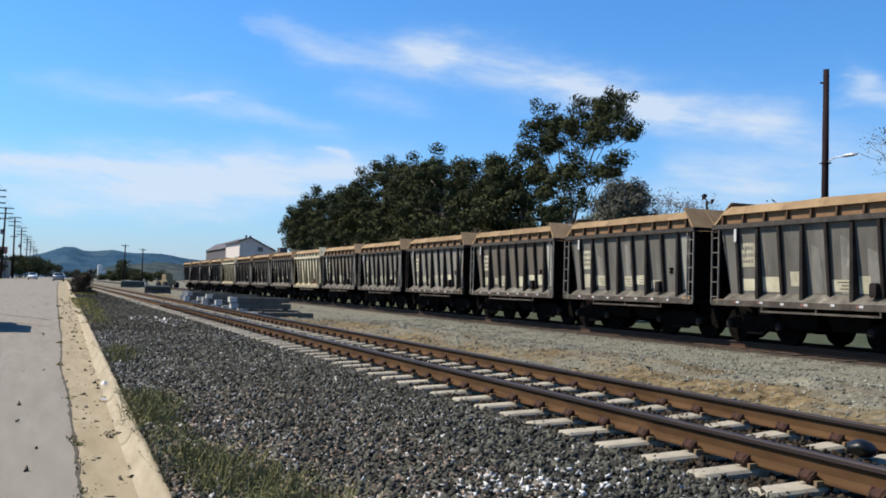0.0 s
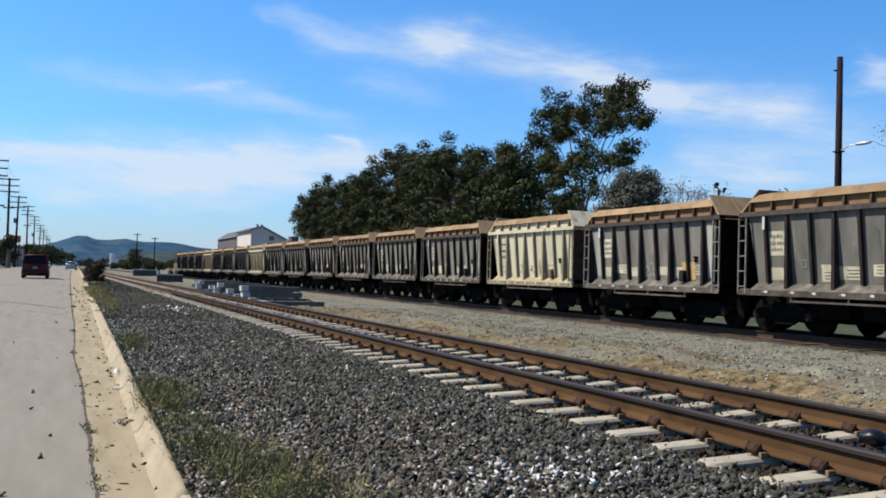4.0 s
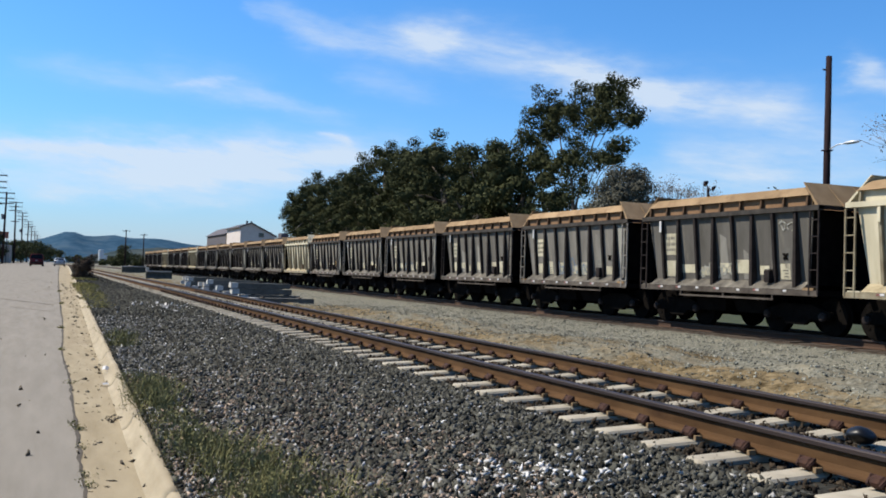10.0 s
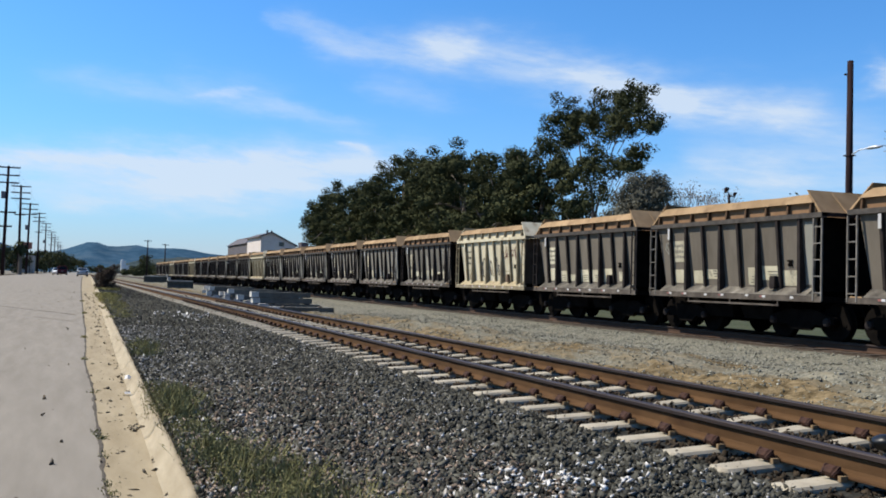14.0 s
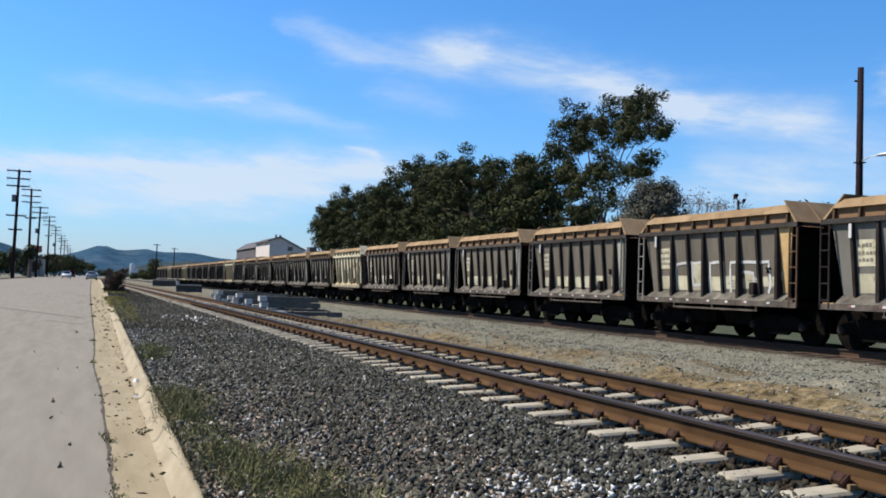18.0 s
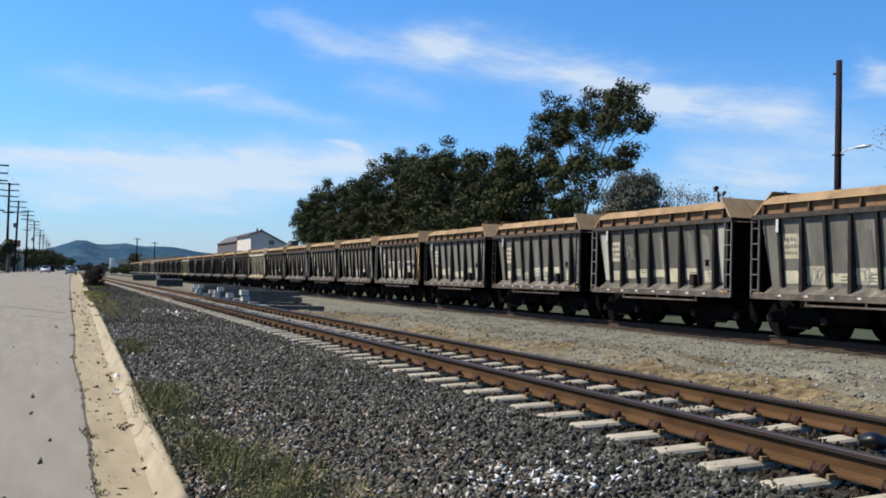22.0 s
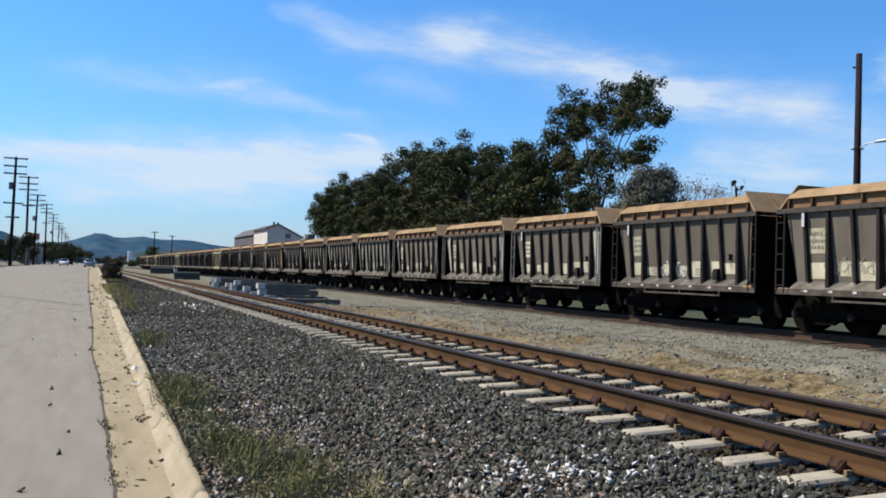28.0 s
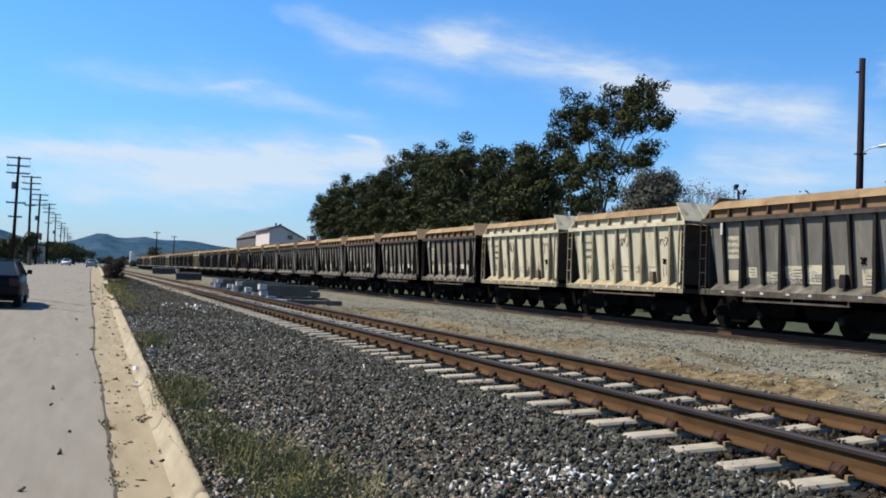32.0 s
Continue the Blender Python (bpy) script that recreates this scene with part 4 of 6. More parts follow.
    if not cream:
        part("number_panel", plate(bmesh.new(), a + 0.03, b - 0.02, 1.80, 2.36), PATCH, car, "cream panel with dark stencil bars")
        for z, n in ((2.20, 4), (2.04, 5), (1.90, 4)):
            for k in range(n):
                y = b - 0.06 - 0.1 * k
                part("stencil_bar", plate(bmesh.new(), y - rnd.uniform(0.06, 0.085), y, z, z + rnd.uniform(0.06, 0.09), 0.012), FAINT_INK, car)
        part("paint_patch", plate(bmesh.new(), a + 0.03, b - 0.02, 1.24, rnd.uniform(1.5, 1.66)), PATCH, car)
        # faded, rubbed stretches of paint, taller than the patches
        for i in rnd.sample(range(1, 7), 3 if paint is GREY_STEEL else 0):
            u, v = spans[i]
            y, w, z = u + rnd.uniform(0, 0.2), rnd.uniform(0.18, 0.38), rnd.uniform(1.9, 2.6)
            w = min(w, v - y)
            part("faded_paint", quad(bmesh.new(), ((y, 1.2), (y + w, 1.2), (y + w * 0.9, z), (y + w * 0.2, z - 0.1)), 0.005), FADED, car)
        for i in range(1, 7):
            a, b = spans[i]
            if rnd.random() < 0.88:
                w = (b - a) * rnd.choice((0.5, 0.65, 0.9, 1.0, 1.0))
                y = a + rnd.uniform(0, b - a - w)
                h = rnd.uniform(0.2, 0.42)
                z = 1.2 + (rnd.uniform(0.02, 0.16) if h < 0.34 else 0.02)
                part("paint_patch", plate(bmesh.new(), y, y + w, z, z + h), PATCH, car)
                if rnd.random() < 0.5:
                    bm = bmesh.new()
                    for k in range(3):
                        zz = z + 0.05 + 0.07 * k
                        if zz < z + h - 0.04:
                            plate(bm, y + 0.06, y + rnd.uniform(0.5, 0.8) * w, zz, zz + 0.02, 0.012)
                    part("small_mark", bm, INK, car)
            elif rnd.random() < 0.5:
                bm = bmesh.new()
                y = a + rnd.uniform(0.1, 0.3)
                for z0, z1, u0, u1 in ((1.52, 1.535, 0, 0.16), (1.68, 1.695, 0, 0.16), (1.535, 1.68, 0, 0.015), (1.535, 1.68, 0.145, 0.16)):
                    plate(bm, y + u0, y + u1, z0, z1, 0.013)
                part("small_mark", bm, SPRAY, car)
    else:
        for z, h in ((2.32, 0.05), (2.06, 0.09), (1.84, 0.09)):
            for k in range(4):
                y = b - 0.06 - 0.11 * k
                part("stencil_bar", plate(bmesh.new(), y - 0.07, y, z, z + h, 0.009), INK, car)
        bm = bmesh.new()
        for i in (0, 2, 3, 4, 5):
            a, b = spans[i]
            z = 1.56 + rnd.uniform(-0.04, 0.04)
            plate(bm, a + 0.02, b - rnd.uniform(0.02, 0.2), z, z + 0.018, 0.009)
            for k in range(3):
                y = a + 0.05 + 0.14 * k + rnd.uniform(0, 0.06)
                z = 1.38 + rnd.uniform(-0.08, 0.08)
                plate(bm, y, y + 0.09, z, z + 0.045, 0.009)
        part("faint_mark", bm, CREAM_RIB, car)
        # bare rusty streaks on the lower sheet
        for k in range(7):
            i = rnd.randrange(7)
            a, b = spans[i]
            y, w, z = rnd.uniform(a, b - 0.12), rnd.uniform(0.03, 0.09), rnd.uniform(1.2, 1.5)
            h = rnd.uniform(0.15, 0.5)
            part("rust_streak", quad(bmesh.new(), ((y, z), (y + w, z), (y + w * 0.7, z + h), (y + w * 0.2, z + h * 0.9)), 0.008), CREAM_STREAK, car)
    # dark hub with four ears, and a lever box by the later ribs
    bm = bmesh.new()
    for dy, dz, ry, rz in ((0, 0, 0.035, 0.04), (0.05, 0.045, 0.03, 0.02), (-0.05, 0.04, 0.025, 0.025), (-0.04, -0.06, 0.025, 0.02), (0.045, -0.05, 0.02, 0.03)):
        plate(bm, -2.10 + dy - ry, -2.10 + dy + ry, 1.74 + dz - rz, 1.74 + dz + rz, 0.03)
    part("valve_cover", bm, BLACK_STEEL, car)
    bm = bmesh.new()
    box(bm, -1.47, -1.34, -1.72, -1.55, 1.14, 1.44)
    bmesh.ops.bevel(bm, geom=bm.edges[:], offset=0.03, segments=2)
    part("lever_box", bm, RIB_STEEL if not cream else CREAM_STREAK, car)
    # white tag at the head of the first rib
    bm = bmesh.new()
    box(bm, -SIDE - 0.004, -SIDE + 0.01, 2.33, 2.41, 2.40, 2.70)
    part("post_tag", bm, WHITE_MARK if not cream else paint, car)
    return car


def stroke(bm, points, width, off):
    """A painted line on the leaning sheet through (y, z) points."""
    rows = []
    for i, (y, z) in enumerate(points):
        y0, z0 = points[max(i - 1, 0)]
        y1, z1 = points[min(i + 1, len(points) - 1)]
        ln = math.hypot(y1 - y0, z1 - z0) or 1.0
        ny, nz = -(z1 - z0) / ln * width / 2, (y1 - y0) / ln * width / 2
        rows.append([(sheet_x(z + s * nz) - off, y + s * ny, z + s * nz) for s in (-1, 1)] + [(sheet_x(z + s * nz) + 0.004, y + s * ny, z + s * nz) for s in (1, -1)])
    return loft(bm, rows)


def sprayed(car, seed, spans, paint, low=1.24, tall=0.45, width=0.03):
    """Loose sprayed loops over the sheets, unreadable."""
    rnd = random.Random(seed)
    for i in spans:
        a, b = (RIB_Y[i + 1] + 0.05, RIB_Y[i] - 0.05) if i >= 0 else (2.46, 2.74)
        y = a + 0.02
        while y < b - 0.12:
            w = min(rnd.uniform(0.16, 0.30), b - y)
            h = tall * rnd.uniform(0.5, 1.0)
            z = low + rnd.uniform(0, 0.1)
            start, turn = rnd.uniform(0, math.tau), rnd.uniform(3.0, 6.0)
            pts = []
            for k in range(9):
                ang = start + turn * k / 8
                pts.append((y + w / 2 + w * 0.46 * math.cos(ang) + rnd.uniform(-0.02, 0.02), z + h / 2 + h * 0.48 * math.sin(ang) + rnd.uniform(-0.03, 0.03)))
            part("spray_stroke", stroke(bmesh.new(), pts, width, 0.013), paint, car)
            if rnd.random() < 0.7:
                part("spray_stroke", stroke(bmesh.new(), [(y + rnd.uniform(0, w), z), (y + rnd.uniform(0, w), z + h * 0.6), (y + rnd.uniform(0, w), z + h)], width, 0.015), paint, car)
            y += w * rnd.uniform(0.8, 1.05)
    return car


def big_outline(car, paint):
    """Large hollow sprayed shapes across the middle of the side."""
    for pts in (((1.74, 1.02), (1.46, 1.22), (1.42, 1.92), (0.50, 1.95)), ((0.84, 1.92), (0.82, 1.36), (0.48, 1.36)),
                ((0.22, 1.18), (0.18, 1.93), (-0.24, 1.94), (-0.26, 1.18)), ((-0.46, 1.16), (-0.50, 1.93), (-1.66, 1.93), (-1.70, 1.42), (-1.62, 1.2)),
                ((-0.82, 1.70), (-0.84, 1.40)), ((-0.88, 1.70), (-1.20, 1.68), (-1.20, 1.42)), ((-2.02, 1.70), (-1.96, 1.3), (-1.90, 1.2))):
        pts = [(1.2 * y - 0.12, z) for y, z in pts]
        fine = []
        for (y0, z0), (y1, z1) in zip(pts, pts[1:]):
            fine += [(y0 + (y1 - y0) * k / 4, max(1.18, z0 + (z1 - z0) * k / 4)) for k in range(4)]
        fine.append((pts[-1][0], max(1.18, pts[-1][1])))
        part("spray_stroke", stroke(bmesh.new(), [(y + 0.03 * noise.noise(Vector((i * 0.7, z, 1.0))), z + 0.035 * noise.noise(Vector((y * 2.3, i * 0.6, 2.0)))) for i, (y, z) in enumerate(fine)], 0.07, 0.014), paint, car)
    for y0, y1, z0, z1 in ((0.49, 0.85, 1.40, 1.90), (-1.50, -1.24, 1.44, 1.66)):
        part("spray_fill", plate(bmesh.new(), y0, y1, z0, z1, 0.010), PATCH, car)
    return car


GREY_CAR = "grey steel hopper car with dark ribs, cream patches, tan collar"
BROWN_CAR = "brown steel hopper car with dark ribs, cream patches, tan collar"
PALE = "cream painted hopper car with ribbed sides and tan collar"


def grey_car(seed, **kw):
    return hopper_car(GREY_STEEL, RIB_STEEL, DUST, TAN, GREY_CAR, seed, **kw)


def brown_car(seed, **kw):
    return hopper_car(BROWN_STEEL, RIB_STEEL, DUST, TAN, BROWN_CAR, seed, **kw)


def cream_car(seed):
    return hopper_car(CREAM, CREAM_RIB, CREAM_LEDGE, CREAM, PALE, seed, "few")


def one_car(k):
    """The car at place k of the train, counted back from the first cream one."""
    dark = dict(end_pale=False, rungs=RIB_STEEL)
    if k == 0:
        return cream_car(9)
    if k == 7:
        car = sprayed(cream_car(10), 3, (2, 3, 4), GREY_SPRAY, 1.35, 0.7, 0.035)
        return sprayed(car, 4, (5, 6), RED_SPRAY, 2.0, 0.5, 0.018)
    if k == 22:
        car = sprayed(cream_car(12), 8, (4, 5), GREY_SPRAY, 1.2, 0.35, 0.045)
        return sprayed(car, 9, (2, 6), RED_SPRAY, 2.05, 0.45, 0.018)
    if k == 23:
        return sprayed(cream_car(13), 5, (3, 6), RED_SPRAY, 2.1, 0.4, 0.016)
    if k == 12:
        return big_outline(hopper_car(BROWN_STEEL, RIB_STEEL, DUST, TAN, "brown hopper car with large pale spray letters and an ochre corner", 6, corner=YELLOWISH), WHITE_MARK)
    if k == 1:
        car = grey_car(21, first_pale=True)
        part("ochre_patch", plate(bmesh.new(), -2.05, -1.5, 1.2, 1.66, 0.011), YELLOWISH, car)
        return sprayed(car, 31, (3,), SPRAY)
    if k == 3:
        return sprayed(grey_car(22), 33, (2, 3), BLUE_SPRAY, 1.22, 0.4)
    if k == 5:
        return sprayed(grey_car(24), 35, (2, 3, 4), BLUE_SPRAY, 1.2, 0.5, 0.025)
    if k == 6:
        return sprayed(sprayed(grey_car(25, **dark), 36, (2, 3), SPRAY, 1.22, 0.3), 37, (6,), SPRAY, 2.25, 0.3, 0.025)
    if k == 9:
        return sprayed(brown_car(27), 39, (-1,), SPRAY, 2.0, 0.5, 0.022)
    if k == 13:
        return grey_car(28, **dark)
    if k == 14:
        return sprayed(grey_car(29, **dark), 44, (2, 3, 4), SPRAY, 1.2, 0.25)
    if k == 15:
        return sprayed(grey_car(30, first_pale=True), 45, (1,), SPRAY, 1.85, 0.5, 0.02)
    if k == 16:
        return sprayed(grey_car(31), 46, (1, 3, 5), SPRAY, 1.22, 0.4)
    if k == 17:
        return sprayed(brown_car(32), 47, (2, 3, 5), SPRAY, 1.22, 0.5)
    if k == 20:
        return sprayed(brown_car(34, **dark), 48, (2, 3), WHITE_MARK, 1.2, 0.42, 0.04)
    if k == 21:
        return sprayed(brown_car(35, **dark), 49, (1, 2, 3), SPRAY, 1.3, 0.4, 0.02)
    make = brown_car if k in (8, 10, 11, 18, 19) else grey_car
    return make(50 + k, first_pale=k % 3 == 0, **({} if k % 4 else dark))


def build_train():
    made, cars = {}, []
    for k in range(-15, 27):
        # the cars that never come near repeat the nearer ones
        look_like = k if -2 <= k <= 23 else {-7: 0, -11: 0}.get(k, (k * 5) % 7 + 13)
        y = 5.163 - PITCH * k + 3.1
        at = pose(FAR_X + GAUGE / 2, y, FAR_TOP)
        if look_like in made:
            car = copy_thing(made[look_like], at)
        else:
            car = one_car(look_like)
            car.matrix_basis = at
            made[look_like] = car
        cars.append((car, y))
    return cars


CARS = build_train()


# ---------------------------------------------------------------- trees
def leaves(name, centres, per, spread, size, material, parent, seed, flat=0.75):
    """A crown of many small leaves: pointed blades in round clumps, most of them facing out of their clump."""
    rng = np.random.default_rng(seed)
    c = np.repeat(np.asarray(centres, float), per, axis=0)
    n = len(c)
    d = rng.normal(size=(n, 3))
    d /= np.linalg.norm(d, axis=1)[:, None]
    c = c + d * (spread * 1.75 * rng.random(n) ** 0.42)[:, None] * np.array([1, 1, flat])
    out = d + 0.32 * rng.normal(size=(n, 3))
    a = np.cross(out, rng.normal(size=(n, 3)))
    a /= np.linalg.norm(a, axis=1)[:, None] + 1e-9
    b = np.cross(out, a)
    b /= np.linalg.norm(b, axis=1)[:, None] + 1e-9
    s = size * rng.uniform(0.6, 1.4, n)[:, None]
    v = np.stack([c - a * s, c + b * s * 0.42, c + a * s, c - b * s * 0.42], 1).reshape(-1, 3)
    f = (np.arange(n) * 4)[:, None] + np.arange(4)[None]
    return soup(name, v, f, material, parent)


def tree(label, x, y, h, crown, seed, lean=(0, 0), leaf=LEAF, per=90, clumps=70, size=0.2, low=0.28, bark=BARK, spread=0.62, ground=0.0, gap=-0.34):
    """crown: radii across, along and the share of the height it fills."""
    t = thing("tree", label, "tree", "trees behind the train", pose(x, y, ground))
    rnd = random.Random(seed)
    rx, ry = crown
    zc, rz = h * (1 + low) / 2, h * (1 - low) / 2
    centres = []
    while len(centres) < clumps:
        p = Vector((rnd.uniform(-1, 1), rnd.uniform(-1, 1), rnd.uniform(-1, 1)))
        if 0.35 < p.length < 1.0 and noise.noise(p * 1.9 + Vector((seed, 0, 0))) > gap:
            k = 1 + 0.18 * noise.noise(p * 2.5 + Vector((0, seed, 0)))
            centres.append((p.x * rx * k + lean[0] * (0.5 + p.z / 2), p.y * ry * k + lean[1] * (0.5 + p.z / 2), zc + p.z * rz * min(k, 1.04) - 0.3))
    bm = bmesh.new()
    fork = h * max(low, 0.22)
    tube(bm, [(0, 0, -0.1), (rnd.uniform(-0.1, 0.1), rnd.uniform(-0.1, 0.1), fork * 0.5), (lean[0] * 0.2, lean[1] * 0.2, fork), (lean[0] * 0.5, lean[1] * 0.5, h * 0.72)],
         [h * 0.026, h * 0.021, h * 0.018, h * 0.006], 8)
    part("trunk", bm, bark, t, smooth=True)
    bm = bmesh.new()
    for i in range(16):
        c = Vector(rnd.choice(centres))
        z0 = rnd.uniform(fork * 0.8, h * 0.6)
        u = (z0 - fork) / max(h * 0.72 - fork, 0.1)
        p0 = Vector((lean[0] * (0.2 + 0.3 * u), lean[1] * (0.2 + 0.3 * u), z0))
        mid = p0.lerp(c, 0.5) + Vector((rnd.uniform(-0.3, 0.3), rnd.uniform(-0.3, 0.3), 0.35))
        tube(bm, [p0, mid, c], [h * 0.009, h * 0.006, h * 0.002], 5)
    part("branching", bm, bark, t, smooth=True)
    leaves("crown", centres, per, spread, size, leaf, t, seed)
    return t


def bare_tree(x, y, h, seed, twigs=5, leaf_per=0, wide=0.8, thin=0.009):
    t = thing("bare_tree", "small leafless tree with fine pale twigs", "tree", "", pose(x, y, 0))
    rnd = random.Random(seed)
    bm = bmesh.new()
    ends = []

    def grow(p, d, length, r, depth):
        q = p + d * length
        tube(bm, [p, p.lerp(q, 0.5) + Vector((rnd.uniform(-1, 1), rnd.uniform(-1, 1), 0)) * length * 0.06, q], [r, r * 0.8, r * 0.6], 5 if depth < 2 else 3)
        if depth == twigs:
            ends.append(q)
            return
        for i in range(3 if depth < 4 else 2):
            nd = (d + Vector((rnd.uniform(-wide, wide), rnd.uniform(-wide, wide), rnd.uniform(-0.25, 0.5)))).normalized()
            grow(q, nd, length * rnd.uniform(0.62, 0.82), max(r * 0.6, thin), depth + 1)

    grow(Vector((0, 0, -0.1)), Vector((0, 0, 1)), h * 0.3, h * 0.016, 0)
    part("branching", bm, TWIG, t)
    if leaf_per:
        leaves("sparse_foliage", [tuple(e) for e in ends], leaf_per, 0.22, 0.05, LEAF_PALE, t, seed)
    return t


def build_trees():
    lab = "tall dense eucalyptus with dark drooping foliage"
    for i, (x, y, h, ry) in enumerate(((32.8, 129.5, 13.7, 2.7), (31.5, 118.0, 14.4, 4.2), (32, 108.0, 14.0, 4.6), (31, 102.5, 14.0, 4.0), (31, 96.0, 14.5, 4.6), (30.5, 88.5, 14.8, 4.8), (31, 84.0, 14.2, 4.0),
                                       (31, 80.0, 13.9, 4.5), (31, 76.0, 13.1, 3.6), (30, 71.5, 13.5, 3.8), (30.5, 65.0, 12.4, 3.6), (31, 59.6, 12.0, 2.8))):
        tree(lab, x, y, h, (2.9 if i == 0 else 3.8, ry), 20 + i, per=170, clumps=120, size=0.14, low=0.40 if i == 0 else 0.14, spread=0.5)
    for i, (x, y, h) in enumerate(((40.5, 122, 11.5), (38, 108, 12.0), (37, 92, 12.0), (37, 80, 10.5))):
        tree(lab, x, y, h, (3.5, 5.0), 40 + i, per=130, clumps=80, size=0.22, low=0.05, spread=0.65)
    # the tall open tree at the end of the grove
    t = thing("tree", "tall open eucalyptus with visible limbs and a leaning crown", "tree", "trees behind the train", pose(30, 50.6, -0.42))
    rnd = random.Random(5)
    # lobes of the crown: centre, half sizes, number of clumps
    lobes = [((0, 3.8, 13.6), (0.9, 0.6, 0.7), 6), ((0, 4.4, 12.5), (1.1, 1.1, 0.8), 12), ((0, 4.3, 11.5), (1.0, 1.2, 0.6), 9), ((0, 2.3, 12.3), (1.2, 1.2, 0.8), 13),
             ((0, 0.8, 12.2), (1.1, 1.0, 0.8), 10), ((0, -0.9, 12.4), (1.1, 1.0, 0.9), 11), ((0, -2.4, 13.0), (1.0, 1.1, 0.5), 9), ((0, -4.2, 13.0), (0.8, 1.1, 0.4), 8),
             ((0, -3.4, 11.9), (1.0, 1.2, 0.6), 9), ((0, -2.4, 11.2), (0.9, 1.1, 0.4), 6), ((0, -5.1, 11.5), (0.8, 1.0, 0.5), 7), ((0, -6.2, 10.8), (0.6, 0.6, 0.3), 4),
             ((0, -0.3, 10.2), (0.7, 0.6, 0.6), 5), ((0, 1.0, 9.8), (0.7, 0.7, 0.5), 5), ((0, -2.4, 9.0), (0.6, 0.5, 0.35), 4), ((0, -3.6, 9.4), (0.7, 0.7, 0.4), 5),
             ((0, -4.9, 9.6), (0.5, 0.6, 0.25), 4), ((0, -4.2, 8.8), (0.5, 0.5, 0.25), 3), ((0, 1.8, 9.1), (0.8, 0.9, 0.5), 5), ((0, -0.4, 8.8), (0.8, 0.9, 0.5), 5),
             ((0, 0.7, 8.2), (0.7, 0.7, 0.5), 3), ((0, -0.9, 7.5), (0.4, 0.3, 0.5), 3), ((0, 0.5, 7.2), (0.5, 0.4, 0.4), 3), ((0, 3.4, 9.0), (1.0, 1.2, 0.9), 7),
             ((0, 4.2, 7.2), (1.0, 1.2, 1.2), 6), ((0, 4.6, 5.2), (1.1, 1.3, 1.4), 5), ((0, 2.6, 6.0), (0.8, 0.6, 0.8), 2)]
    centres = []
    bm = bmesh.new()
    tube(bm, [(0, 0, 0.3), (0.1, 0.1, 3.0), (0, 0.1, 6.0), (0.1, 0.6, 8.2)], [0.2, 0.16, 0.12, 0.08], 8)
    part("trunk", bm, LIMB, t, smooth=True)
    bm = bmesh.new()
    tube(bm, [(0, 0.1, 5.8), (0.1, -0.6, 8.0), (0.0, -2.0, 10.2), (0, -3.6, 12.4)], [0.08, 0.06, 0.045, 0.02], 6)
    tube(bm, [(0.1, 0.6, 8.2), (0, 1.8, 10.2), (0, 2.6, 12.6)], [0.07, 0.05, 0.02], 6)
    for (cx, cy, cz), (ax, ay, az), n in lobes:
        for k in range(int(n * 1.8)):
            centres.append((cx + rnd.uniform(-ax, ax), cy + rnd.uniform(-ay, ay) * 1.15, cz + 0.1 + rnd.uniform(-az, az) * 1.15))
        root = Vector((0, 0.3 + cy * 0.55, max(5.5, cz - 1.6)))
        tube(bm, [root, root.lerp(Vector((cx, cy, cz)), 0.5) + Vector((0, 0.2, 0.2)), (cx, cy, cz)], [0.03, 0.022, 0.01], 5)
    part("branching", bm, LIMB, t, smooth=True)
    leaves("crown", centres, 90, 0.31, 0.10, LEAF, t, 77)
    # low rounded trees to the side
    tree("small rounded grey-brown tree", 27.5, 41.5, 7.8, (1.9, 2.0), 67, leaf=LEAF_DRY, per=280, clumps=170, size=0.085, low=0.05, spread=0.42, bark=LIMB, gap=-2)
    bare_tree(28.4, 39.7, 7.2, 62, 6, 5)
    bare_tree(31.0, 21.4, 9.2, 64, 6, 3, 0.5, 0.005)
    tree("low shrub top behind the train", 34, 37.0, 6.9, (1.4, 1.6), 66, per=30, clumps=24, size=0.12, low=0.3, spread=0.35)


build_trees()


